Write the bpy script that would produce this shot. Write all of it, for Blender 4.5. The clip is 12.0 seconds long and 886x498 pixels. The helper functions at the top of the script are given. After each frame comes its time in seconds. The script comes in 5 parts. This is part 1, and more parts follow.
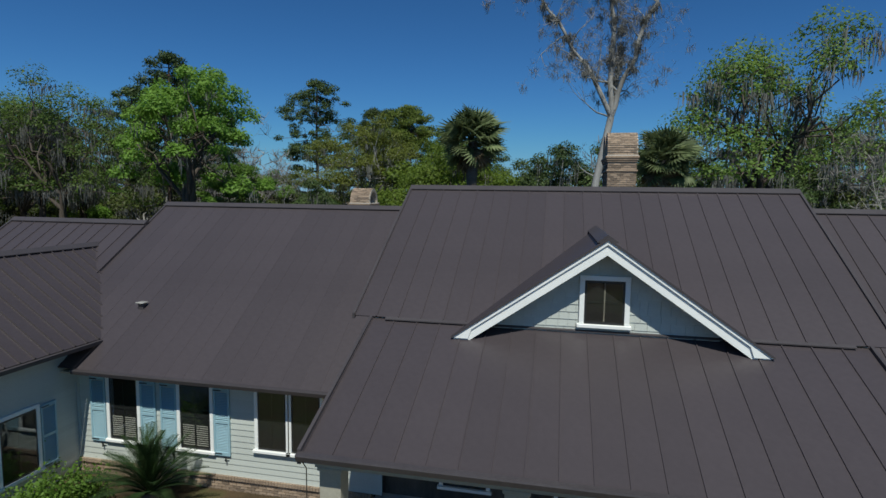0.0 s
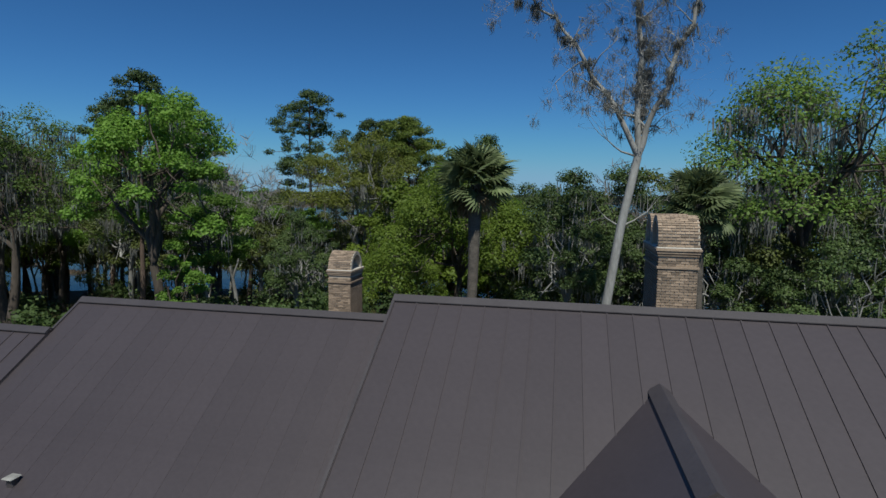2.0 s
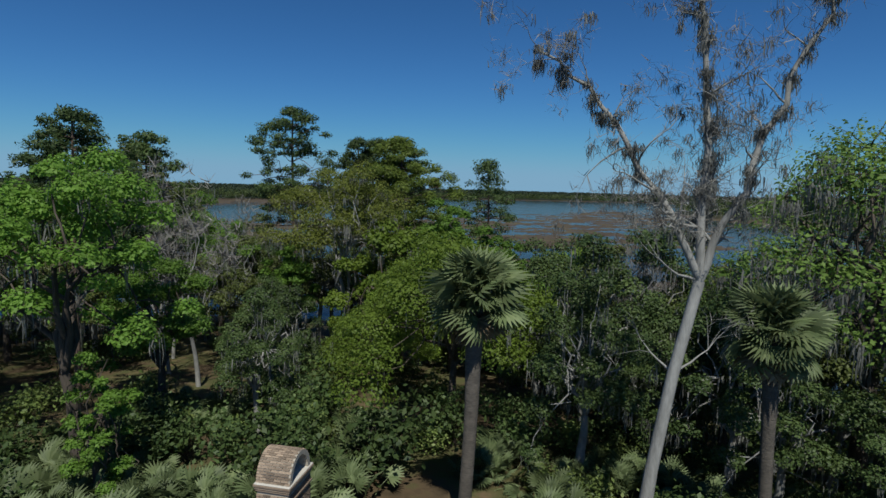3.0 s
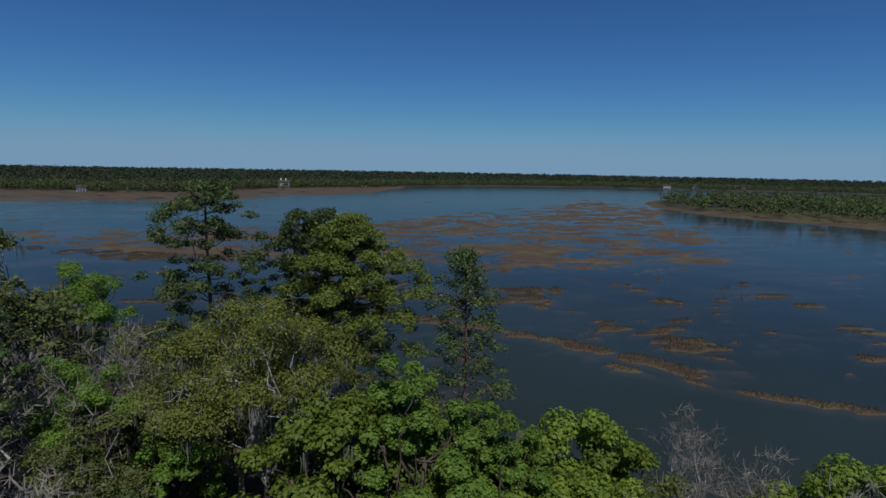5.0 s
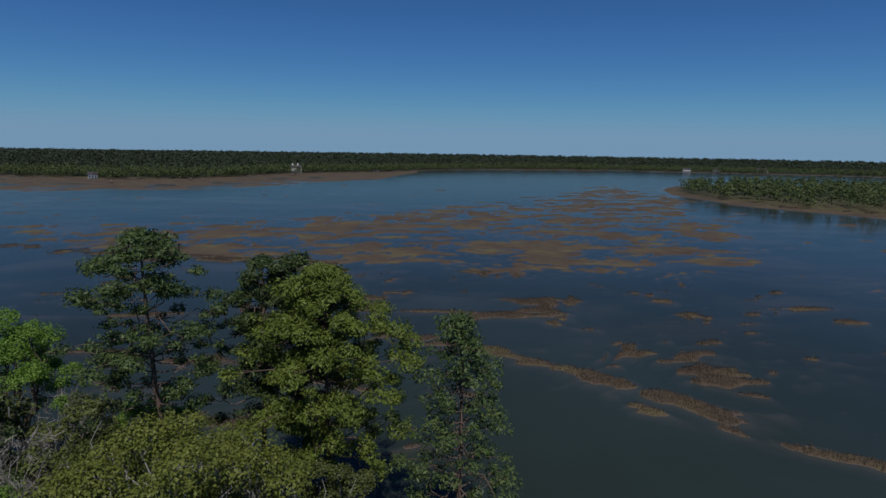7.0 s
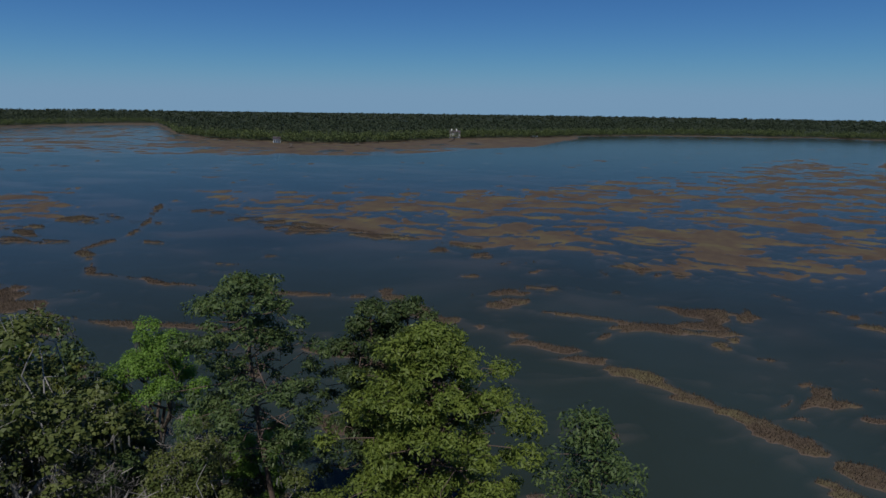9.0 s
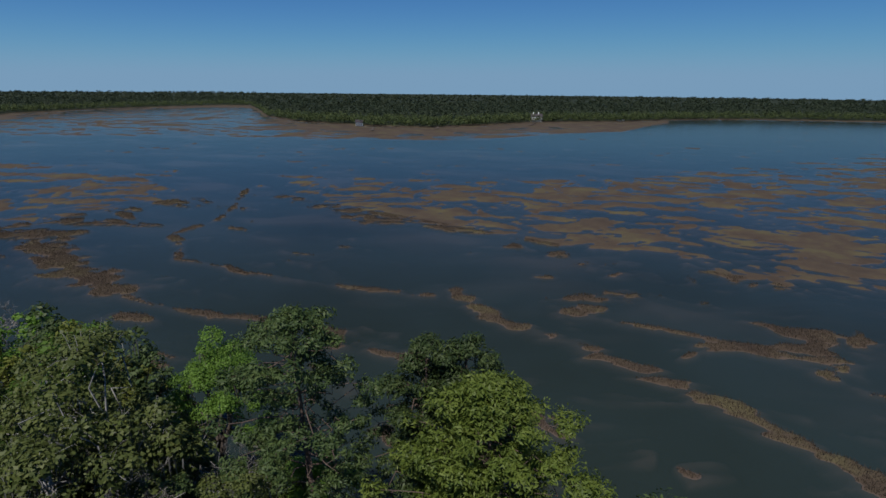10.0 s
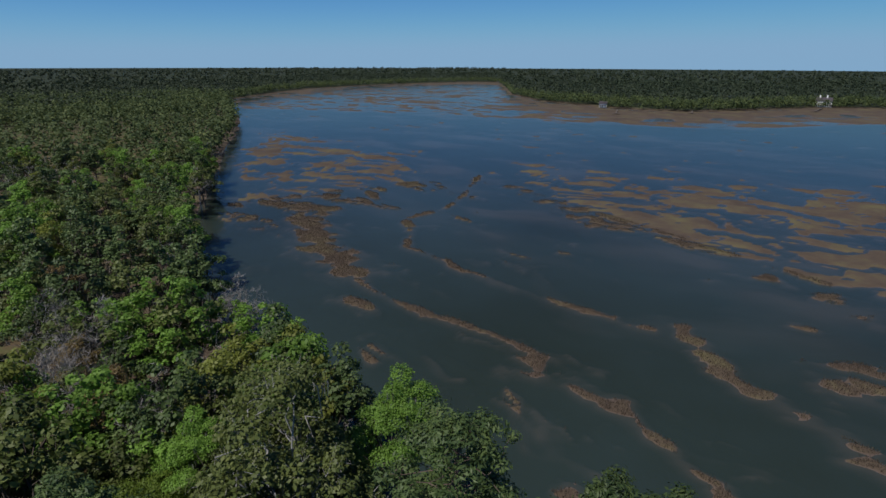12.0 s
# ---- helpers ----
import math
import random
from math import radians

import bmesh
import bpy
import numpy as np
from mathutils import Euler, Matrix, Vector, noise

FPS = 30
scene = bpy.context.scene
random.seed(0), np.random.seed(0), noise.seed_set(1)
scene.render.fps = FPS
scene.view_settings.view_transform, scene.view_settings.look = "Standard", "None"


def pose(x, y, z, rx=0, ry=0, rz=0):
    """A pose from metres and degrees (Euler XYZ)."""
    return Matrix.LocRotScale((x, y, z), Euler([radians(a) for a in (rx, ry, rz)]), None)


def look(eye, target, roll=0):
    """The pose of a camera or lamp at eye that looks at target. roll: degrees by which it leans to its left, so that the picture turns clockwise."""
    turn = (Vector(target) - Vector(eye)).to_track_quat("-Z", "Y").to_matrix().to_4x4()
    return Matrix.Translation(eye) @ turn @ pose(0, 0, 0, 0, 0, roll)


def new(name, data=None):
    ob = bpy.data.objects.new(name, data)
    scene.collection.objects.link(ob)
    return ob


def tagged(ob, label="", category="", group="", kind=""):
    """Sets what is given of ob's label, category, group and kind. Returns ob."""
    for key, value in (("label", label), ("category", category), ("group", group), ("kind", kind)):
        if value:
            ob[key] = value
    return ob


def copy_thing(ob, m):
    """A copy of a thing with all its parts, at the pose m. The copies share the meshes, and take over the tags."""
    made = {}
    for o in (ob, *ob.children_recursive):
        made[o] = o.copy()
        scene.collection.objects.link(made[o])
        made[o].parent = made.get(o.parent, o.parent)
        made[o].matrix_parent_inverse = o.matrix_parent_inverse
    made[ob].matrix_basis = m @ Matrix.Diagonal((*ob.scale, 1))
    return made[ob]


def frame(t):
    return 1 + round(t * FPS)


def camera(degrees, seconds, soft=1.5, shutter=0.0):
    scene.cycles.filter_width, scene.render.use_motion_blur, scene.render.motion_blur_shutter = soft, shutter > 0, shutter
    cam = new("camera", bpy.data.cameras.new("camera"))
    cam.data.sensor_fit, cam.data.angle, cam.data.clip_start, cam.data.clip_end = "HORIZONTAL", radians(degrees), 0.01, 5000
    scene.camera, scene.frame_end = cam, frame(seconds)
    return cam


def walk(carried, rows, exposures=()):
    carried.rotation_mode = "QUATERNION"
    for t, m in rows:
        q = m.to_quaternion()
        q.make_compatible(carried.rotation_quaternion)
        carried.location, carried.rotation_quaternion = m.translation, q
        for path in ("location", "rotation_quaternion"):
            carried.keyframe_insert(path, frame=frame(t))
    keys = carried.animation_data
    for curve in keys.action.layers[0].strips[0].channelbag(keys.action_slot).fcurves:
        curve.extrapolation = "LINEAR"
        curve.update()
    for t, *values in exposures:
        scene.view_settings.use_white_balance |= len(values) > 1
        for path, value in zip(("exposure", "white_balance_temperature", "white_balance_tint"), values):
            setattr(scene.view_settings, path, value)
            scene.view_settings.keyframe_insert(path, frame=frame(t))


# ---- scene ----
cam = camera(77.8, 12.0)
PATH = [
    (0, (4.394, -16.417, 15.182), (3.988, -14.468, 14.986), 0.8),
    (0.5, (4.191, -15.281, 15.742), (3.782, -13.332, 15.548), 0.7),
    (1, (3.979, -14.112, 16.424), (3.569, -12.165, 16.225), 0.6),
    (1.5, (3.779, -12.907, 17.139), (3.368, -10.961, 16.932), 0.7),
    (2, (3.528, -11.758, 17.732), (3.119, -9.81, 17.533), 0.7),
    (2.3, (3.143, -10.297, 18.727), (2.742, -8.347, 18.532), 1.1),
    (2.5, (2.73, -8.786, 19.55), (2.344, -6.833, 19.355), 2.0),
    (2.7, (2.392, -6.86, 20.729), (2.007, -4.908, 20.527), 2.1),
    (3, (2.12, -4.284, 22.524), (1.726, -2.336, 22.304), 1.5),
    (3.5, (1.728, -0.974, 25.119), (1.343, 0.975, 24.882), 1.7),
    (3.7, (1.412, 0.849, 26.223), (1.035, 2.798, 25.984), 1.3),
    (5.3, (-0.082, 17.19, 35.563), (-0.406, 19.141, 35.268), 1.1),
    (5.5, (0.021, 18.355, 35.926), (-0.304, 20.306, 35.628), 1.0),
    (6, (-0.039, 21.257, 37.235), (-0.36, 23.206, 36.921), 1.1),
    (6.5, (-0.168, 23.82, 38.791), (-0.488, 25.766, 38.46), 1.2),
    (6.7, (-0.108, 25.132, 39.186), (-0.44, 27.075, 38.847), 1.1),
    (8.3, (-0.427, 34.263, 43.548), (-1.146, 36.075, 43.101), 0.9),
    (8.5, (-0.777, 35.134, 43.973), (-1.541, 36.924, 43.514), 0.8),
    (9, (-1.223, 37.708, 45.572), (-2.112, 39.43, 45.078), 0.8),
    (9.5, (-2.045, 40.409, 47.06), (-3.042, 42.061, 46.533), 0.7),
    (10, (-2.943, 42.779, 48.571), (-4.06, 44.34, 48.011), 0.6),
    (10.5, (-4.119, 45.079, 50.179), (-5.347, 46.543, 49.588), 0.5),
    (11, (-5.477, 47.071, 51.831), (-6.803, 48.436, 51.214), 0.5),
    (11.5, (-6.966, 48.414, 53.537), (-8.452, 49.59, 52.897), 0.6),
    (12, (-8.255, 50.99, 54.737), (-9.895, 51.934, 54.091), 0.2),
]
walk(cam, [(t, look(eye, target, roll)) for t, eye, target, roll in PATH], [(0, 0.36, 6500, 2), (3.5, 0.32, 6500, 4), (5.5, -0.04, 6500, 13), (9, 0.01, 6500, 12), (12, 0.35, 6500, 12)])

# ---------------------------------------------------------------- light
SUN_EL, SUN_AZ = radians(57), radians(16)
to_sun = Vector((math.sin(SUN_AZ) * math.cos(SUN_EL), -math.cos(SUN_AZ) * math.cos(SUN_EL), math.sin(SUN_EL)))
world = bpy.data.worlds.new("sky")
scene.world = world
world.use_nodes = True
wn, wl = world.node_tree.nodes, world.node_tree.links
sky = wn.new("ShaderNodeTexSky")
sky.sky_type, sky.sun_disc = "NISHITA", False
sky.sun_elevation, sky.sun_rotation = SUN_EL, math.pi - SUN_AZ
sky.altitude, sky.air_density, sky.dust_density, sky.ozone_density = 0, 0.30, 0.0, 4.0
deep = wn.new("ShaderNodeHueSaturation")
deep.inputs["Saturation"].default_value = 1.15
wl.new(sky.outputs[0], deep.inputs["Color"])
split, haze = wn.new("ShaderNodeSeparateColor"), wn.new("ShaderNodeCombineColor")
wl.new(deep.outputs[0], split.inputs[0])
for k, most in enumerate((1.78, 2.55, 3.50)):
    soft = wn.new("ShaderNodeMath")
    soft.operation = "SMOOTH_MIN"
    soft.inputs[1].default_value, soft.inputs[2].default_value = most, most * 0.9
    wl.new(split.outputs[k], soft.inputs[0])
    tint = wn.new("ShaderNodeMath")
    tint.operation = "MULTIPLY"
    tint.inputs[1].default_value = (0.81, 1.00, 1.07)[k]
    wl.new(soft.outputs[0], tint.inputs[0])
    wl.new(tint.outputs[0], haze.inputs[k])
wl.new(haze.outputs[0], wn["Background"].inputs[0])
wn["Background"].inputs[1].default_value = 0.118
sun = new("sun", bpy.data.lights.new("sun", "SUN"))
sun.data.energy, sun.data.angle, sun.data.color = 3.3, radians(0.53), (1.0, 0.96, 0.90)
sun.matrix_world = look(to_sun * 200, (0, 0, 0))


# ---------------------------------------------------------------- materials
def shader(name, rough=0.6, metal=0.0, spec=0.5):
    m = bpy.data.materials.new(name)
    m.use_nodes = True
    b = m.node_tree.nodes["Principled BSDF"]
    b.inputs["Roughness"].default_value, b.inputs["Metallic"].default_value = rough, metal
    b.inputs["Specular IOR Level"].default_value = spec
    return m, m.node_tree.nodes, m.node_tree.links, b


def ramp(n, stops):
    r = n.new("ShaderNodeValToRGB")
    e = r.color_ramp.elements
    while len(e) < len(stops):
        e.new(0.5)
    for el, (at, col) in zip(e, stops):
        el.position, el.color = at, (*col, 1)
    return r


def noise_tex(n, l, coord, scale, detail=4, rough=0.55, stretch=None):
    t = n.new("ShaderNodeTexNoise")
    t.inputs["Scale"].default_value, t.inputs["Detail"].default_value, t.inputs["Roughness"].default_value = scale, detail, rough
    if stretch:
        mp = n.new("ShaderNodeMapping")
        mp.inputs["Scale"].default_value = stretch
        l.new(coord, mp.inputs[0])
        coord = mp.outputs[0]
    l.new(coord, t.inputs["Vector"])
    return t.outputs["Fac"]


def surface(name, dark, light, scale=3.0, fine=40.0, rough=0.6, metal=0.0, bump=0.1, stretch=None, spec=0.5, vary=0.0, dist=0.02):
    """A surface that varies at two scales, between two colours, with fine relief; vary: how far single pieces differ."""
    m, n, l, b = shader(name, rough, metal, spec)
    co = n.new("ShaderNodeTexCoord").outputs["Object"]
    big, small = noise_tex(n, l, co, scale, 3, 0.6, stretch), noise_tex(n, l, co, fine, 4, 0.6, stretch)
    mix = n.new("ShaderNodeMath")
    mix.operation = "MULTIPLY_ADD"
    l.new(small, mix.inputs[0])
    mix.inputs[1].default_value = 0.5
    half = n.new("ShaderNodeMath")
    half.operation = "MULTIPLY"
    half.inputs[1].default_value = 0.5
    l.new(big, half.inputs[0])
    l.new(half.outputs[0], mix.inputs[2])
    r = ramp(n, [(0.32, dark), (0.68, light)])
    l.new(mix.outputs[0], r.inputs[0])
    out = r.outputs[0]
    if vary:
        info = n.new("ShaderNodeObjectInfo")
        rng = n.new("ShaderNodeMapRange")
        rng.inputs["To Min"].default_value, rng.inputs["To Max"].default_value = 1 - vary, 1 + vary
        l.new(info.outputs["Random"], rng.inputs[0])
        hsv = n.new("ShaderNodeHueSaturation")
        l.new(rng.outputs[0], hsv.inputs["Value"])
        l.new(out, hsv.inputs["Color"])
        out = hsv.outputs[0]
    l.new(out, b.inputs["Base Color"])
    if bump:
        bp = n.new("ShaderNodeBump")
        bp.inputs["Strength"].default_value, bp.inputs["Distance"].default_value = bump, dist
        l.new(small, bp.inputs["Height"])
        l.new(bp.outputs[0], b.inputs["Normal"])
    return m


def leafy(name, cols, through_light=0.35, rough=0.55, patch=0.55, grain=0.45):
    """Leaves: each leaf takes its own tone, and lets some light through."""
    m, n, l, b = shader(name, rough, 0.0, 0.3)
    geo = n.new("ShaderNodeNewGeometry")
    info = n.new("ShaderNodeObjectInfo")
    co = n.new("ShaderNodeTexCoord").outputs["Object"]
    big = noise_tex(n, l, co, patch, 2)
    a = n.new("ShaderNodeMath")
    a.operation = "MULTIPLY_ADD"
    l.new(geo.outputs["Random Per Island"], a.inputs[0])
    a.inputs[1].default_value = grain
    l.new(big, a.inputs[2])
    a2 = n.new("ShaderNodeMath")
    a2.operation = "SUBTRACT"
    l.new(a.outputs[0], a2.inputs[0])
    a2.inputs[1].default_value = grain / 2
    r = ramp(n, [(0.15 + 0.7 * i / (len(cols) - 1), c) for i, c in enumerate(cols)])
    l.new(a2.outputs[0], r.inputs[0])
    hsv = n.new("ShaderNodeHueSaturation")
    rng = n.new("ShaderNodeMapRange")
    rng.inputs["To Min"].default_value, rng.inputs["To Max"].default_value = 0.75, 1.25
    l.new(info.outputs["Random"], rng.inputs[0])
    l.new(rng.outputs[0], hsv.inputs["Value"])
    l.new(r.outputs[0], hsv.inputs["Color"])
    l.new(hsv.outputs[0], b.inputs["Base Color"])
    tr = n.new("ShaderNodeBsdfTranslucent")
    l.new(hsv.outputs[0], tr.inputs["Color"])
    mx = n.new("ShaderNodeMixShader")
    mx.inputs[0].default_value = through_light
    l.new(b.outputs[0], mx.inputs[1])
    l.new(tr.outputs[0], mx.inputs[2])
    l.new(mx.outputs[0], n["Material Output"].inputs[0])
    return m


ROOF = surface("roof_metal", (0.047, 0.039, 0.043), (0.061, 0.051, 0.056), 0.35, 9, 0.42, 0.0, 0.04, vary=0.05)
ROOF_TRIM = surface("roof_trim", (0.046, 0.040, 0.043), (0.068, 0.060, 0.064), 1, 20, 0.45, 0.0, 0.05)
SIDING = surface("painted_siding", (0.45, 0.48, 0.45), (0.53, 0.56, 0.52), 0.8, 30, 0.6, 0, 0.08, vary=0.05)
WHITE = surface("white_paint", (0.80, 0.82, 0.80), (0.90, 0.91, 0.89), 1.5, 30, 0.5, 0, 0.05)
SHUTTER = surface("blue_paint", (0.27, 0.43, 0.50), (0.33, 0.50, 0.57), 2, 40, 0.5, 0, 0.05)
FRAME = surface("dark_frame", (0.012, 0.013, 0.014), (0.03, 0.03, 0.032), 3, 40, 0.4)
IRON = surface("black_iron", (0.01, 0.01, 0.01), (0.03, 0.03, 0.03), 5, 60, 0.5)
BRICK = surface("tan_brick", (0.17, 0.118, 0.085), (0.38, 0.29, 0.21), 2.2, 22, 0.85, 0, 0.5, vary=0.42)
MORTAR = surface("mortar", (0.33, 0.29, 0.24), (0.46, 0.41, 0.34), 4, 60, 0.9, 0, 0.4)
CONCRETE = surface("cement_wash", (0.45, 0.42, 0.37), (0.62, 0.58, 0.52), 3, 30, 0.9, 0, 0.3)
TIMBER = surface("painted_timber", (0.34, 0.32, 0.26), (0.44, 0.42, 0.35), 2, 30, 0.6)
# near-black colour standing in for the darkness of unlit rooms
ROOM_SHADE = surface("dark_interior", (0.008, 0.008, 0.009), (0.018, 0.018, 0.019), 1, 10, 0.9)
PVC = surface("white_plastic", (0.75, 0.76, 0.75), (0.85, 0.86, 0.85), 3, 30, 0.4)
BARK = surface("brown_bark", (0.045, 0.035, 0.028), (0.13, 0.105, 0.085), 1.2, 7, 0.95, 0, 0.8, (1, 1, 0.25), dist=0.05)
GREYBARK = surface("grey_bark", (0.16, 0.155, 0.145), (0.38, 0.375, 0.36), 0.8, 6, 0.95, 0, 0.7, (1, 1, 0.3), dist=0.04)
PINEBARK = surface("pine_bark", (0.06, 0.042, 0.034), (0.17, 0.12, 0.095), 1.2, 6, 0.95, 0, 0.8, (1, 1, 0.35), dist=0.05)
PALMBARK = surface("palm_bark", (0.055, 0.048, 0.042), (0.15, 0.13, 0.11), 1, 9, 0.95, 0, 0.8, (1, 1, 2.5), dist=0.05)
GREEN = leafy("spring_leaves", [(0.115, 0.205, 0.032), (0.165, 0.295, 0.048), (0.225, 0.375, 0.070)], 0.5)
YGREEN = leafy("fresh_oak_leaves", [(0.125, 0.195, 0.027), (0.168, 0.245, 0.036), (0.22, 0.30, 0.05)], 0.5)
RUST = leafy("russet_buds", [(0.10, 0.07, 0.03), (0.17, 0.12, 0.045), (0.22, 0.17, 0.06)], 0.3)
OLIVE = leafy("olive_leaves", [(0.058, 0.080, 0.021), (0.090, 0.116, 0.030), (0.138, 0.160, 0.045)], 0.3)
DARK = leafy("dark_leaves", [(0.036, 0.066, 0.020), (0.072, 0.112, 0.034), (0.125, 0.170, 0.056)], 0.25)
NEEDLE = leafy("pine_needles", [(0.030, 0.056, 0.020), (0.062, 0.098, 0.029), (0.105, 0.146, 0.045)], 0.25)
YNEEDLE = leafy("fresh_needles", [(0.070, 0.105, 0.020), (0.130, 0.180, 0.030), (0.190, 0.240, 0.048)], 0.35)
FROND = leafy("palm_fronds", [(0.085, 0.116, 0.050), (0.142, 0.184, 0.080), (0.21, 0.25, 0.125)], 0.3)
DRYFROND = leafy("dry_fronds", [(0.12, 0.09, 0.05), (0.22, 0.17, 0.10), (0.30, 0.24, 0.15)], 0.2)
SAGO = leafy("sago_leaves", [(0.018, 0.040, 0.012), (0.030, 0.060, 0.018), (0.055, 0.090, 0.030)], 0.15)
OAKLEAF = leafy("spring_oak_leaves", [(0.115, 0.142, 0.027), (0.158, 0.185, 0.035), (0.212, 0.235, 0.049)], 0.42)
MIDLEAF = leafy("mid_green_leaves", [(0.090, 0.155, 0.032), (0.135, 0.215, 0.046), (0.19, 0.28, 0.065)], 0.45)
MOSS = leafy("spanish_moss", [(0.13, 0.132, 0.122), (0.195, 0.197, 0.182), (0.27, 0.268, 0.25)], 0.3)
TWIG = leafy("bare_twigs", [(0.13, 0.12, 0.11), (0.21, 0.195, 0.18), (0.30, 0.285, 0.265)], 0.1)
SHRUBS = leafy("shrub_leaves", [(0.085, 0.130, 0.036), (0.140, 0.190, 0.052), (0.21, 0.255, 0.080)], 0.3)
REED = leafy("marsh_reeds", [(0.060, 0.045, 0.033), (0.078, 0.060, 0.042), (0.115, 0.092, 0.058)], 0.3, patch=0.08)
FARLEAF = leafy("woodland", [(0.026, 0.046, 0.019), (0.068, 0.098, 0.032), (0.150, 0.175, 0.058)], 0.3, 0.7, 0.11, 0.25)

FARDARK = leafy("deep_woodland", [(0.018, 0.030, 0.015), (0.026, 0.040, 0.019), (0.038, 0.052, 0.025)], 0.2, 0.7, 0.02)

# glass that mirrors the sky; a near-black base stands in for the unlit room
GLASS, gn, gl, gb = shader("window_glass", 0.03, 0.0, 0.6)
gb.inputs["Base Color"].default_value = (0.008, 0.009, 0.010, 1)

# ground: leaf litter, red-brown clay, grass and, by height, the mud of the marsh
GROUND, n, l, b = shader("ground", 0.95, 0, 0.2)
co = n.new("ShaderNodeTexCoord").outputs["Object"]
litter = ramp(n, [(0.33, (0.045, 0.034, 0.020)), (0.46, (0.095, 0.066, 0.038)), (0.55, (0.080, 0.085, 0.032)), (0.68, (0.18, 0.115, 0.072))])
l.new(noise_tex(n, l, co, 0.16, 8, 0.7), litter.inputs[0])
mud = ramp(n, [(0.36, (0.056, 0.041, 0.031)), (0.50, (0.078, 0.058, 0.040)), (0.64, (0.102, 0.088, 0.045))])
l.new(noise_tex(n, l, co, 0.05, 8, 0.72), mud.inputs[0])
sep = n.new("ShaderNodeSeparateXYZ")
l.new(co, sep.inputs[0])
hgt = n.new("ShaderNodeMapRange")
hgt.inputs["From Min"].default_value, hgt.inputs["From Max"].default_value = 0.8, 1.6
l.new(sep.outputs["Z"], hgt.inputs[0])
mixc = n.new("ShaderNodeMix")
mixc.data_type = "RGBA"
l.new(hgt.outputs[0], mixc.inputs["Factor"])
silt = n.new("ShaderNodeMapRange")
silt.inputs["From Min"].default_value, silt.inputs["From Max"].default_value = -0.75, 0.06
l.new(sep.outputs["Z"], silt.inputs[0])
bed = ramp(n, [(0.0, (0.020, 0.022, 0.017)), (0.45, (0.050, 0.042, 0.036)), (0.85, (0.110, 0.082, 0.070)), (1.0, (0.10, 0.074, 0.06))])
l.new(silt.outputs[0], bed.inputs[0])
dry = n.new("ShaderNodeMapRange")
dry.inputs["From Min"].default_value, dry.inputs["From Max"].default_value = 0.0, 0.10
l.new(sep.outputs["Z"], dry.inputs[0])
shoal = n.new("ShaderNodeMix")
shoal.data_type = "RGBA"
l.new(dry.outputs[0], shoal.inputs["Factor"])
l.new(bed.outputs[0], shoal.inputs["A"])
l.new(mud.outputs[0], shoal.inputs["B"])
l.new(shoal.outputs["Result"], mixc.inputs["A"])
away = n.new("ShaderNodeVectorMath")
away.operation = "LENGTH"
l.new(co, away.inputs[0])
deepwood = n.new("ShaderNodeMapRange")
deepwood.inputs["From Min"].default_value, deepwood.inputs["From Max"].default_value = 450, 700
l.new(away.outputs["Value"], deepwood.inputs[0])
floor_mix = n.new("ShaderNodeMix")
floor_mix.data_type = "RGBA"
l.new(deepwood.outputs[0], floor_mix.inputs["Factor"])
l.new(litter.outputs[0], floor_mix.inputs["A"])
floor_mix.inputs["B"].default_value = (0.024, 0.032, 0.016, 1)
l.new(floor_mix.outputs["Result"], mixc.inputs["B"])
l.new(mixc.outputs["Result"], b.inputs["Base Color"])
bp = n.new("ShaderNodeBump")
bp.inputs["Strength"].default_value, bp.inputs["Distance"].default_value = 0.6, 0.15
l.new(noise_tex(n, l, co, 2.5, 6, 0.7), bp.inputs["Height"])
l.new(bp.outputs[0], b.inputs["Normal"])

# water: murky, mirrors the sky, lets the shallows show faintly
WATER, n, l, b = shader("river_water", 0.12, 0, 0.5)
co = n.new("ShaderNodeTexCoord").outputs["Object"]
murk = ramp(n, [(0.35, (0.023, 0.036, 0.026)), (0.65, (0.036, 0.060, 0.058))])
l.new(noise_tex(n, l, co, 0.012, 4), murk.inputs[0])
l.new(murk.outputs[0], b.inputs["Base Color"])
b.inputs["IOR"].default_value = 1.42
b.inputs["Alpha"].default_value = 0.58
bp = n.new("ShaderNodeBump")
bp.inputs["Strength"].default_value, bp.inputs["Distance"].default_value = 0.35, 0.06
l.new(noise_tex(n, l, co, 1.1, 5, 0.6, (1, 0.45, 1)), bp.inputs["Height"])
l.new(bp.outputs[0], b.inputs["Normal"])


# ---------------------------------------------------------------- small tools
def part(name, bm, material, parent=None, label=""):
    """One mesh object from a bmesh (or from lists of places and faces), under its thing."""
    if isinstance(bm, tuple):
        me = bpy.data.meshes.new(name)
        v, f = np.asarray(bm[0], dtype=np.float32), np.asarray(bm[1], dtype=np.int32)
        k = f.shape[1]
        me.vertices.add(len(v)), me.loops.add(f.size), me.polygons.add(len(f))
        me.vertices.foreach_set("co", v.ravel())
        me.loops.foreach_set("vertex_index", f.ravel())
        me.polygons.foreach_set("loop_start", np.arange(0, f.size, k, dtype=np.int32))
        me.update(calc_edges=True)
    elif isinstance(bm, bpy.types.Mesh):
        me = bm
    else:
        me = bpy.data.meshes.new(name)
        bmesh.ops.recalc_face_normals(bm, faces=bm.faces)
        bm.to_mesh(me)
        bm.free()
    if not me.materials:
        me.materials.append(material)
    ob = new(name, me)
    ob.parent = parent
    if label:
        ob["label"] = label
    return ob


def smooth(ob):
    ob.data.polygons.foreach_set("use_smooth", np.ones(len(ob.data.polygons), dtype=bool))
    return ob


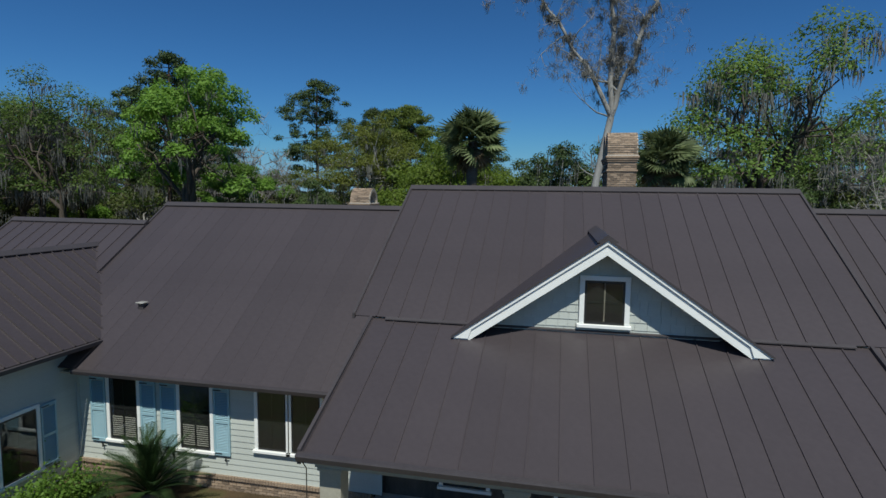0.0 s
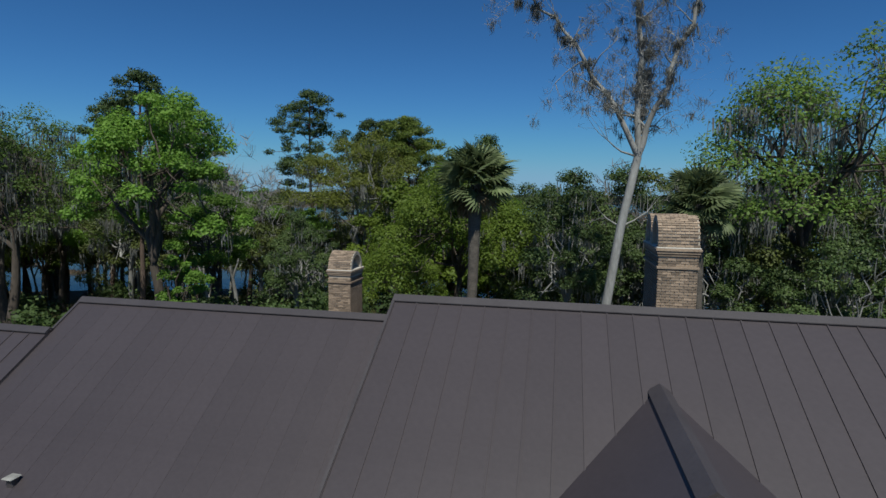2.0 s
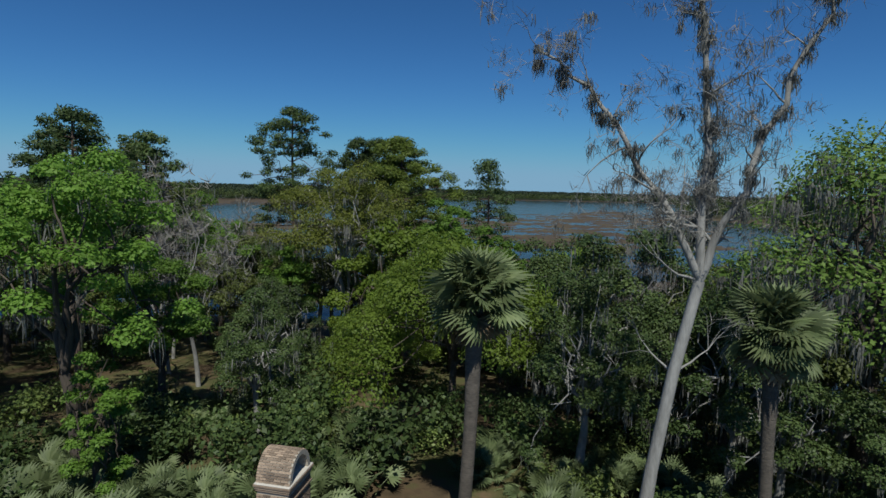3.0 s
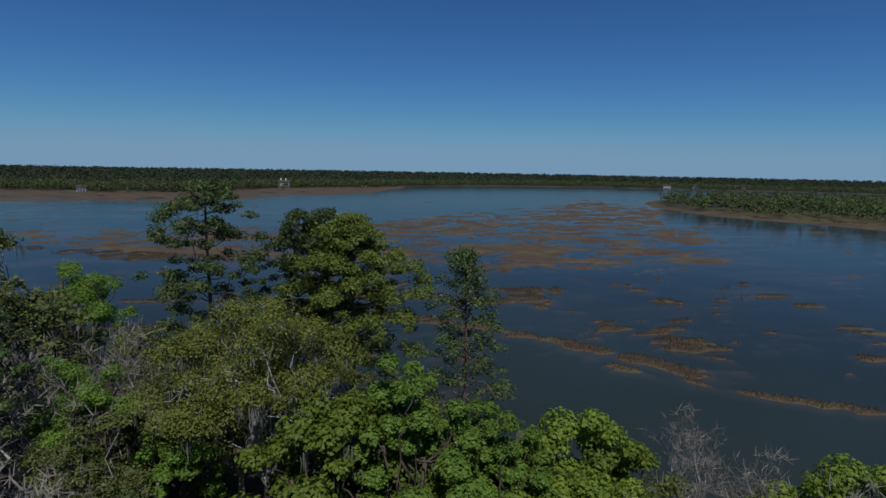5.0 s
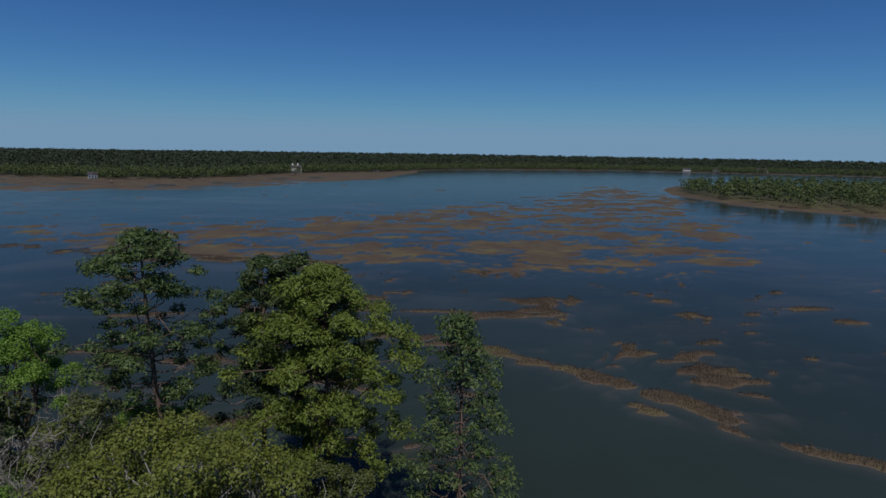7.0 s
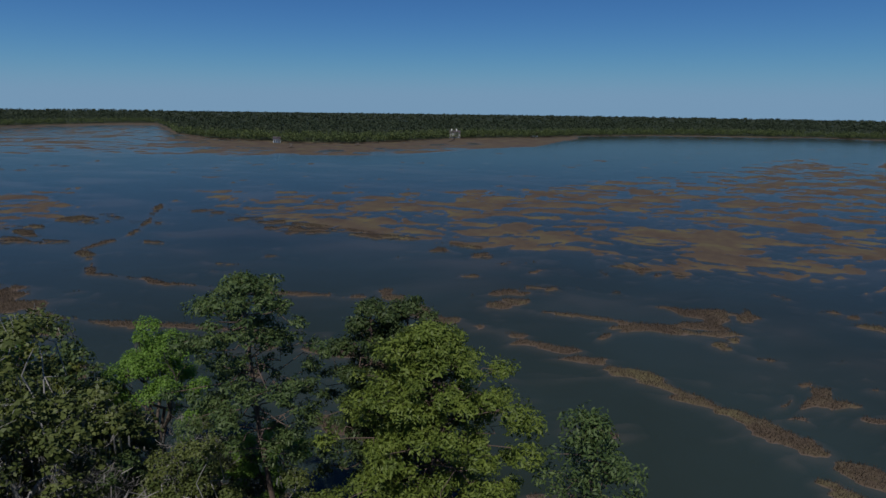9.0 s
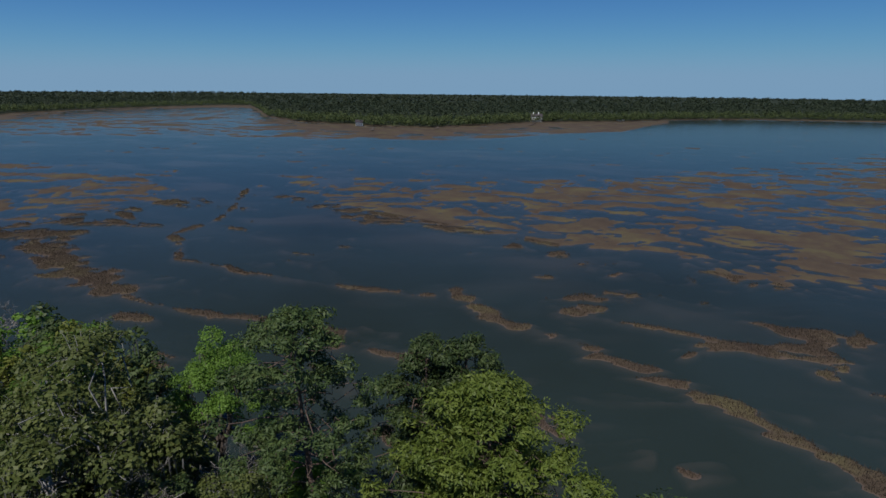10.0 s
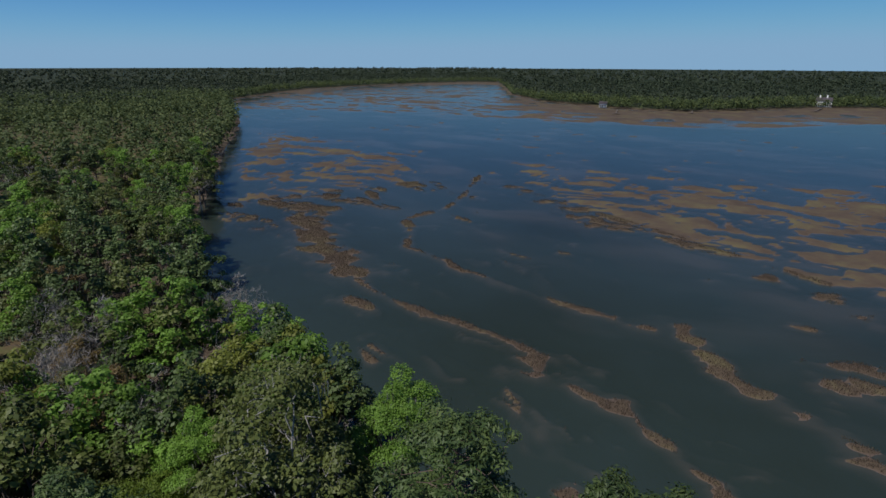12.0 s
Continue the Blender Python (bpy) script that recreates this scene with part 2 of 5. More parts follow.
def thing(name, label, category, at=(0, 0, 0), group="", kind=""):
    ob = tagged(new(name), label, category, group, kind)
    ob.matrix_basis = Matrix.Translation(at)
    return ob


def box(bm, x0, x1, y0, y1, z0, z1, bevel=0.0, m=None):
    r = bmesh.ops.create_cube(bm, size=1, matrix=Matrix.Translation(((x0 + x1) / 2, (y0 + y1) / 2, (z0 + z1) / 2)) @ Matrix.Diagonal((abs(x1 - x0), abs(y1 - y0), abs(z1 - z0), 1)))
    vs = r["verts"]
    if bevel:
        es = {e for v in vs for e in v.link_edges}
        out = bmesh.ops.bevel(bm, geom=list(es), offset=bevel, segments=1, affect="EDGES")
        vs = out["verts"]
    if m is not None:
        bmesh.ops.transform(bm, matrix=m, verts=vs)
    return vs


def boxes(*rows, bevel=0.0):
    bm = bmesh.new()
    for r in rows:
        box(bm, *r, bevel=bevel)
    return bm


def prism(bm, pts, a, b, axis="x"):
    """A polygon (in the two other axes) pulled out from a to b."""
    def place(p, s):
        return (s, p[0], p[1]) if axis == "x" else (p[0], s, p[1]) if axis == "y" else (p[0], p[1], s)
    lo, hi = [bm.verts.new(place(p, a)) for p in pts], [bm.verts.new(place(p, b)) for p in pts]
    bm.faces.new(lo), bm.faces.new(hi[::-1])
    for i in range(len(pts)):
        j = (i + 1) % len(pts)
        bm.faces.new((lo[i], hi[i], hi[j], lo[j]))


def tube(path, radii, sides=6):
    """Places and faces of a round limb along a path."""
    path, v, f = [np.array(p, float) for p in path], [], []
    for i, p in enumerate(path):
        d = path[min(i + 1, len(path) - 1)] - path[max(i - 1, 0)]
        d /= np.linalg.norm(d) + 1e-9
        u = np.cross(d, (0.3, 0.9, 0.2) if abs(d[2]) > 0.8 else (0, 0, 1))
        u /= np.linalg.norm(u) + 1e-9
        w = np.cross(d, u)
        for k in range(sides):
            a = 2 * math.pi * k / sides
            v.append(p + radii[i] * (u * math.cos(a) + w * math.sin(a)))
    for i in range(len(path) - 1):
        for k in range(sides):
            k2 = (k + 1) % sides
            f.append((i * sides + k, i * sides + k2, (i + 1) * sides + k2, (i + 1) * sides + k))
    return v, f


class Soup:
    """Gathers places and quads of many small pieces for one part."""
    def __init__(self):
        self.v, self.f, self.n = [], [], 0

    def add(self, v, f):
        v, f = np.asarray(v, float).reshape(-1, 3), np.asarray(f, int)
        self.v.append(v), self.f.append(f + self.n)
        self.n += len(v)

    def out(self):
        return (np.concatenate(self.v), np.concatenate(self.f)) if self.v else (np.zeros((0, 3)), np.zeros((0, 4), int))


def leaves(rng, centres, size, aspect=0.6, droop=0.0, up=1.1, out=None):
    """Quads with random turns, one at each centre."""
    c = np.asarray(centres, float)
    k = len(c)
    nrm = rng.normal(size=(k, 3)) + (0, 0, up)
    if out is not None:
        nrm = nrm * 0.55 + out / (np.linalg.norm(out, axis=1)[:, None] + 1e-6) * 1.1
    nrm /= np.linalg.norm(nrm, axis=1)[:, None]
    a = np.cross(nrm, rng.normal(size=(k, 3)))
    a[:, 2] -= droop
    a /= np.linalg.norm(a, axis=1)[:, None]
    b2 = np.cross(nrm, a)
    s = size * rng.uniform(0.6, 1.35, (k, 1))
    a, b2 = a * s * 0.5, b2 * s * 0.5 * aspect
    v = np.stack([c - a, c - b2, c + a, c + b2], 1).reshape(-1, 3)
    return v, np.arange(4 * k).reshape(-1, 4)


# ---------------------------------------------------------------- land and water
def table(v, xs, ys):
    return np.interp(v, xs, ys)


def inside(x, y, pts):
    """Signed distance to a closed outline: positive inside."""
    best, odd = np.full(x.shape, 1e9), np.zeros(x.shape, bool)
    for (x0, y0), (x1, y1) in zip(pts, pts[1:] + pts[:1]):
        dx, dy = x1 - x0, y1 - y0
        t = np.clip(((x - x0) * dx + (y - y0) * dy) / (dx * dx + dy * dy), 0, 1)
        best = np.minimum(best, np.hypot(x - x0 - t * dx, y - y0 - t * dy))
        odd ^= ((y0 > y) != (y1 > y)) & (x < dx * (y - y0) / (dy + 1e-9) + x0)
    return np.where(odd, best, -best)


def along(x, y, pts):
    """Distance to an open line."""
    best = np.full(x.shape, 1e9)
    for (x0, y0), (x1, y1) in zip(pts, pts[1:]):
        dx, dy = x1 - x0, y1 - y0
        t = np.clip(((x - x0) * dx + (y - y0) * dy) / (dx * dx + dy * dy), 0, 1)
        best = np.minimum(best, np.hypot(x - x0 - t * dx, y - y0 - t * dy))
    return best


def lattice(seed):
    g = np.random.default_rng(seed).random((256, 256))

    def value(x, y):
        xi, yi = np.floor(x).astype(int), np.floor(y).astype(int)
        u, v = x - xi, y - yi
        u, v = u * u * (3 - 2 * u), v * v * (3 - 2 * v)
        a, b_, c, d = g[xi % 256, yi % 256], g[(xi + 1) % 256, yi % 256], g[xi % 256, (yi + 1) % 256], g[(xi + 1) % 256, (yi + 1) % 256]
        return a + (b_ - a) * u + (c - a) * v + (a - b_ - c + d) * u * v
    return value


N1, N2, N3 = lattice(3), lattice(7), lattice(11)


def fractal(f, x, y, octaves=4):
    s = np.zeros(np.shape(x))
    for i in range(octaves):
        s = s + f(x * 2 ** i + 17 * i, y * 2 ** i + 5 * i) / 2 ** i
    return s / (2 - 2 ** (1 - octaves))


def shore(x):
    """Where the near bank ends, north of the house."""
    return table(x, [-900, -570, -450, -365, -300, -200, -140, -107, -75, -55, -40, 0, 12, 30, 80, 300, 900], [190, 150, 123, 102, 86, 66, 58, 65, 69, 76, 79, 77, 66, 57, 36, 10, -100])


FAR_AZ = [-100, -60, -24, -12, -6, 6, 13, 18, 27, 32, 37, 43, 50, 53, 54.5, 57, 62, 73, 79, 84, 110]
FAR_R = [1500, 1500, 1400, 1310, 1300, 1180, 1065, 945, 865, 770, 715, 740, 835, 1000, 1600, 1620, 1510, 1220, 940, 680, 500]
MUD_R = [1500, 1500, 1400, 1310, 1300, 1180, 1000, 720, 610, 555, 545, 550, 560, 565, 570, 600, 620, 680, 720, 620, 480]
CENTRAL = [(-250, 252), (-182, 285), (-114, 350), (-40, 463), (70, 740), (118, 560), (100, 400), (80, 250), (70, 215), (10, 196), (-72, 190), (-133, 192), (-188, 198)]
SPARSE = [(-75, 150), (0, 132), (60, 100), (110, 150), (110, 230), (10, 205), (-60, 200)]
LEFT = [(-520, 163), (-343, 192), (-318, 212), (-228, 168), (-190, 115), (-205, 80), (-260, 90), (-330, 108)]


def height(x, y):
    """The lie of the land; the water stands at 0."""
    big = fractal(N1, x / 30, y / 30)
    d = shore(x) - y + 10 * (fractal(N2, x / 22, y / 22) - 0.5)
    top = 2.5 + 5.5 * np.exp(-(x / 60.0) ** 2)
    near = np.where(d > 0, 0.15 + (top - 0.15) * np.clip(d / 57, 0, 1) ** 1.05 + 0.5 * (big - 0.5) * np.clip(d / 12, 0, 1), np.maximum(d * 0.12, -1.4))
    pad = np.clip((15 - y) / 4, 0, 1) * np.clip((40 - np.abs(x)) / 10, 0, 1)
    near = near * (1 - pad) + 7.78 * pad
    az, r = np.degrees(np.arctan2(-x, y - 40)), np.hypot(x, y - 40)
    rough = 60 * (fractal(N2, x / 160, y / 160) - 0.5)
    fr, mr = table(az, FAR_AZ, FAR_R), table(az, FAR_AZ, MUD_R)
    far = np.clip((r + rough * (r > 700) - fr) * 0.05, -1.4, 3)
    # marsh: sinuous banks parted by narrow creeks, warped
    wx, wy = x + 30 * (fractal(N3, x / 48, y / 48) - 0.5), y + 30 * (fractal(N2, x / 48 + 9, y / 48) - 0.5)
    a, b_ = wx * 0.93 + wy * 0.37, -wx * 0.37 + wy * 0.93
    st = fractal(N1, a / 19, b_ / 7.5, 4)
    fine = fractal(N3, a / 5, b_ / 2.4, 3)
    creek = np.abs(fractal(N2, a / 19 + 40, b_ / 7, 3) - 0.5)
    creek = np.minimum(creek, 1.2 * np.abs(fractal(N3, a / 24 + 11, b_ / 10 + 3, 2) - 0.5))
    cut_ = np.clip((0.075 - creek) / 0.04, 0, 1)
    flat = np.clip((r + 0.5 * rough - mr) / 25, -1, 1) * np.clip((fr - r) / 10, 0, 1)
    glitter = np.clip((az - 50) / 4, 0, 1) * np.clip((1500 - r) / 120, 0, 1) + 0.38 * np.clip((az - 16) / 8, 0, 1) * np.clip((fr - 40 - r) / 80, 0, 1)
    farmud = np.where((r > mr - 60) & (r < fr + 40) & (az > 14), -1.4 + 1.6 * np.clip(flat + 0.2, 0, 1) - np.clip(glitter, 0, 1) * 1.6 * np.clip(1.25 - 2.1 * fractal(N1, a / 22, b_ / 12), 0, 1), -1.4)

    def marsh(mask, level, soft):
        m = np.clip(mask / soft, -1, 1)
        return np.clip(4.5 * (st - level) + 1.6 * (fine - 0.5) - 0.75 * (1 - m) - 0.95 * cut_, -1.4, 0.36)
    mz = marsh(inside(x, y, CENTRAL), 0.43, 16)
    mz = np.maximum(mz, marsh(inside(x, y, LEFT), 0.45, 14))
    mz = np.maximum(mz, marsh(inside(x, y, SPARSE), 0.63, 15))

    def bank(pts, w, top_):
        return np.clip(top_ - (along(wx * 0.35 + x * 0.65, wy * 0.35 + y * 0.65, pts) / w) ** 1.4 * 0.6 + 1.6 * (fine - 0.5) + 0.9 * (st - 0.5), -1.4, 0.20)
    mz = np.maximum(mz, bank([(-75, 151), (-59, 142), (-40, 140), (-14, 132), (8, 122), (30, 112)], 2.8, 0.36))
    mz = np.maximum(mz, bank([(-239, 207), (-206, 176), (-195, 160), (-185, 135), (-153, 120), (-127, 126), (-99, 137), (-78, 145)], 2.0, 0.16))
    mz = np.maximum(mz, bank([(-200, 103), (-180, 101), (-160, 99), (-140, 99)], 6.2, 0.50))
    mz = np.maximum(mz, bank([(-135, 97), (-117, 101), (-98, 110), (-80, 117)], 2.2, 0.12))
    mz = np.maximum(mz, bank([(-80, 106), (-69, 114), (-57, 117), (-42, 115), (-28, 110)], 2.0, 0.10))
    mz = np.maximum(mz, bank([(-49, 154), (-20, 158), (10, 150)], 2.2, 0.10))
    mz = np.maximum(mz, bank([(0, 128), (15, 112), (35, 106), (60, 100)], 2.2, 0.06))
    isle = np.clip((1 - np.hypot((x - 305) / 188, (y - 625) / 226) + 0.25 * (fractal(N2, x / 70, y / 70) - 0.5)) * 14, -1.4, 2.2)
    shoal_ = np.clip(-1.55 + 1.9 * fractal(N2, a / 34 + 5, b_ / 15, 4), -1.4, -0.12) - np.clip((y - 420) / 60, 0, 1.3) - 0.7 * np.clip((150 - y) / 40, 0, 1)
    return np.maximum.reduce([near, far, farmud, mz, isle, shoal_])


# one sheet, finer where the camera passes and ahead of it
az = np.concatenate([np.arange(-180, -46, 3.0), np.arange(-46, 96, 0.37), np.arange(96, 180, 3.0)])
rr = np.concatenate([np.linspace(0, 60, 40, endpoint=False), 60 * np.exp(np.arange(0, 480) * 0.00915)])
A, R = np.meshgrid(np.radians(az), rr)
GX, GY = -R * np.sin(A), 30 + R * np.cos(A)
GZ = height(GX, GY)
na, nr = len(az), len(rr)
i, j = np.meshgrid(np.arange(nr - 1), np.arange(na), indexing="ij")
j2 = (j + 1) % na
quads = np.stack([i * na + j, (i + 1) * na + j, (i + 1) * na + j2, i * na + j2], -1).reshape(-1, 4)
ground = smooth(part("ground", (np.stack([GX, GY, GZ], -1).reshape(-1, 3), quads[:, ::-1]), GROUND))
tagged(ground, "leaf-strewn sandy bank, brown marsh mud and far land", "ground", kind="structure")
bm = bmesh.new()
bmesh.ops.create_circle(bm, cap_ends=True, segments=64, radius=4900)
water = tagged(part("water", bm, WATER), "still blue-brown tidal river water with ripples", "water", kind="structure")


def ground_z(x, y):
    return float(height(np.array([float(x)]), np.array([float(y)]))[0])


# ---------------------------------------------------------------- house
house = thing("house", "grey-green sided house under a dark standing-seam metal roof", "house", (0, 0, 0))
RIDGE, SL, BREAK_Y, BREAK_Z, PORCH_Y, PORCH_Z = 15.40, 0.593, -4.94, 12.47, -8.5, 10.98
LRY, LRZ, LEY, LEZ = 0.82, 14.73, -5.25, 10.75
MAIN_X, WALL_Y, WING_X = 10.65, -4.70, -7.80


def panel_mesh(w, length, rib=True):
    """One roof pan: a thin sheet with a raised seam along one edge, running down -y."""
    bm = bmesh.new()
    box(bm, 0, w, -length, 0, -0.02, 0.0)
    if rib:
        box(bm, -0.012, 0.012, -length, 0.0, -0.01, 0.022 if rib is True else rib)
    me = bpy.data.meshes.new("panel")
    bmesh.ops.recalc_face_normals(bm, faces=bm.faces)
    bm.to_mesh(me)
    bm.free()
    me.materials.append(ROOF)
    return me


def roof_face(parent, start, across, down, width, n, rib=True):
    """n pans side by side from start along across, each as long as down."""
    across, down = Vector(across).normalized(), Vector(down)
    nrm = across.cross(-down.normalized()).normalized()
    if nrm.z < 0:
        nrm = -nrm
    me = panel_mesh(width / n, down.length, rib)
    yv = -down.normalized()
    xv = yv.cross(nrm)
    start = Vector(start)
    if xv.dot(across) < 0:
        start, across = start + across * width, -across
    for k in range(n):
        p = part("panel", me, ROOF, parent)
        o = start + across * (k * width / n)
        p.matrix_basis = Matrix(((xv.x, yv.x, nrm.x, o.x), (xv.y, yv.y, nrm.y, o.y), (xv.z, yv.z, nrm.z, o.z), (0, 0, 0, 1)))


def roof_part(name):
    r = new(name)
    r.parent = house
    return r



# walls under the roofs
bm = bmesh.new()
prism(bm, [(-4.45, 7.7), (-4.45, 12.5), (0, RIDGE - 0.14), (9.4, 11.5), (9.4, 7.7)], 0.25, MAIN_X - 0.25)
part("main_wall", bm, SIDING, house)
bm = bmesh.new()
prism(bm, [(WALL_Y, 7.7), (WALL_Y, 10.85), (LRY, LRZ - 0.2), (4.9, 11.85), (4.9, 7.7)], -9.1, 0.25)
part("side_wall", bm, SIDING, house)
bm = bmesh.new()
prism(bm, [(WALL_Y, 7.7), (WALL_Y, 10.95), (LRY, LRZ - 0.1), (4.9, 11.85), (4.9, 7.7)], MAIN_X - 0.25, 19.2)
part("side_wall", bm, SIDING, house)
bm = bmesh.new()
prism(bm, [(-4.6, 7.7), (-4.6, 10.95), (-0.24, 13.9), (3.8, 11.25), (3.8, 7.7)], -14.3, -9.1)
part("end_wall", bm, SIDING, house)
bm = bmesh.new()
prism(bm, [(-12.8, 7.7), (-12.8, 11.25), (-10.3, 13.2), (WING_X, 11.25), (WING_X, 7.7)], -24, -1.6, "y")
part("wing_wall", bm, SIDING, house)

# main roof, porch roof, rear roof
main_roof = roof_part("main_roof")
roof_face(main_roof, (0, 0, RIDGE), (1, 0, 0), (0, BREAK_Y, BREAK_Z - RIDGE), MAIN_X, 21)
porch_roof = roof_part("porch_roof")
roof_face(porch_roof, (0.42, BREAK_Y + 0.05, BREAK_Z - 0.04), (1, 0, 0), (0, PORCH_Y - BREAK_Y, PORCH_Z - BREAK_Z), 9.8, 19)
rear_roof = roof_part("rear_roof")
roof_face(rear_roof, (0, 0, RIDGE), (1, 0, 0), (0, 10.0, -4.0), MAIN_X, 21)
rear_side = roof_part("rear_porch_roof")
roof_face(rear_side, (-4.4, 4.2, 12.7), (1, 0, 0), (0, 5.8, -1.3), 4.4, 9)
left_roof = roof_part("left_roof")
roof_face(left_roof, (-9.23, LRY, LRZ), (1, 0, 0), (0, LEY - LRY, LEZ - LRZ), 9.5, 19, 0.004)
roof_face(left_roof, (-9.23, LRY, LRZ), (1, 0, 0), (0, 4.7, -3.1), 9.5, 19)
right_roof = roof_part("right_roof")
roof_face(right_roof, (MAIN_X, LRY, LRZ + 0.14), (1, 0, 0), (0, LEY - LRY, LEZ - LRZ), 8.67, 17)
roof_face(right_roof, (MAIN_X, LRY, LRZ + 0.14), (1, 0, 0), (0, 4.7, -3.1), 8.67, 17)
end_roof = roof_part("end_roof")
roof_face(end_roof, (-14.7, -0.24, 14.12), (1, 0, 0), (0, -4.9, -3.2), 5.47, 11)
roof_face(end_roof, (-14.7, -0.24, 14.12), (1, 0, 0), (0, 4.4, -2.9), 5.47, 11)
wing_roof = roof_part("wing_roof")
roof_face(wing_roof, (-10.3, -0.9, 13.43), (0, -1, 0), (3.05, 0, -2.13), 23.0, 64, 0.045)
roof_face(wing_roof, (-10.3, -0.9, 13.43), (0, -1, 0), (-3.05, 0, -2.13), 23.0, 45)


def cap(parent, a, b_, w=0.16, h=0.05):
    """A folded ridge cap from a to b."""
    a, b_ = Vector(a), Vector(b_)
    bm = bmesh.new()
    prism(bm, [(-w, -w * 0.55), (-w, -w * 0.55 + 0.02), (0, h), (w, -w * 0.55 + 0.02), (w, -w * 0.55)], 0, (b_ - a).length)
    ob = part("ridge_cap", bm, ROOF_TRIM, parent)
    ob.matrix_basis = Matrix.Translation(a) @ (b_ - a).to_track_quat("X", "Z").to_matrix().to_4x4()
    return ob


cap(main_roof, (-0.05, 0, RIDGE + 0.03), (MAIN_X + 0.05, 0, RIDGE + 0.03))
cap(left_roof, (-9.28, LRY, LRZ + 0.03), (0, LRY, LRZ + 0.03))
cap(right_roof, (MAIN_X, LRY, LRZ + 0.17), (19.4, LRY, LRZ + 0.17))
cap(end_roof, (-14.75, -0.24, 14.15), (-9.23, -0.24, 14.15))
cap(wing_roof, (-10.3, -0.8, 13.46), (-10.3, -24.0, 13.46))


def strip(name, pts, a, b_, material, parent, axis="x"):
    bm = bmesh.new()
    prism(bm, pts, a, b_, axis)
    return part(name, bm, material, parent)


def rake(parent, x, y0, z0, y1, z1, t=0.06, drop=0.2, out=0.03):
    """The folded metal edge along a gable."""
    strip("rake_trim", [(y0, z0 + 0.05), (y1, z1 + 0.05), (y1, z1 - drop), (y0, z0 - drop)], x - t / 2 - out, x + t / 2 - out, ROOF_TRIM, parent)


rake(main_roof, 0, 0, RIDGE, BREAK_Y, BREAK_Z, drop=0.08)
rake(main_roof, MAIN_X + 0.06, 0, RIDGE, BREAK_Y, BREAK_Z)
rake(rear_roof, 0, 0, RIDGE, 10, RIDGE - 4.0)
rake(rear_roof, MAIN_X + 0.06, 0, RIDGE, 10, RIDGE - 4.0)
rake(rear_side, -4.4, 4.2, 12.7, 10, 11.4)
rake(porch_roof, 0.42, BREAK_Y, BREAK_Z - 0.04, PORCH_Y, PORCH_Z)
rake(porch_roof, 10.25, BREAK_Y, BREAK_Z - 0.04, PORCH_Y, PORCH_Z)
rake(left_roof, -9.23, LRY, LRZ, LEY, LEZ)
rake(end_roof, -14.7, -0.24, 14.12, -5.14, 10.92)
strip("flashing", [(BREAK_Y, BREAK_Z + 0.012), (BREAK_Y - 0.07, BREAK_Z - 0.028), (BREAK_Y - 0.07, BREAK_Z - 0.05), (BREAK_Y, BREAK_Z - 0.03)], 0.73, 9.95, ROOF_TRIM, main_roof)


def gutter(parent, x0, x1, y, z):
    strip("gutter", [(y + 0.02, z + 0.0), (y - 0.11, z + 0.0), (y - 0.12, z - 0.03), (y - 0.09, z - 0.12), (y + 0.02, z - 0.13)], x0, x1, ROOF_TRIM, parent)


gutter(porch_roof, 0.38, 10.25, PORCH_Y, PORCH_Z + 0.01)
gutter(left_roof, -7.3, 0.5, LEY, LEZ + 0.0)
gutter(right_roof, MAIN_X - 0.3, 19.4, LEY, LEZ + 0.14)
strip("soffit", [(LEY, LEZ - 0.1), (WALL_Y, LEZ - 0.1), (WALL_Y, LEZ - 0.14), (LEY, LEZ - 0.14)], -7.7, 0.5, TIMBER, left_roof)
strip("gutter", [(-7.22, 11.29), (-7.12, 11.29), (-7.14, 11.19), (-7.24, 11.17)], -24, -4.5, ROOF_TRIM, wing_roof, "y")
strip("soffit", [(WING_X, 11.1), (-7.25, 11.2), (-7.25, 11.16), (WING_X, 11.06)], -24, -4.6, TIMBER, wing_roof, "y")


# ---------------------------------------------------------------- dormer
dormer = roof_part("dormer")
AX, AZ, DY, DX = 5.36, 14.38, -5.40, 3.05
DS = (AZ - 12.26) / DX
back_y = -(RIDGE - AZ) / SL
for side in (-1, 1):
    roof_face(dormer, (AX, DY, AZ), (0, 1, 0), (side * DX, 0, -DS * DX), back_y - DY + 1.6, 2, False)
cap(dormer, (AX, DY - 0.02, AZ + 0.03), (AX, back_y - 0.05, AZ + 0.03), 0.2)
bm = bmesh.new()
prism(bm, [(AX - DX + 0.35, 11.9), (AX + DX - 0.35, 11.9), (AX + DX - 0.35, 12.33), (AX, AZ - 0.12), (AX - DX + 0.35, 12.33)], -4.95, -2.5, "y")
part("gable_wall", bm, SIDING, dormer)
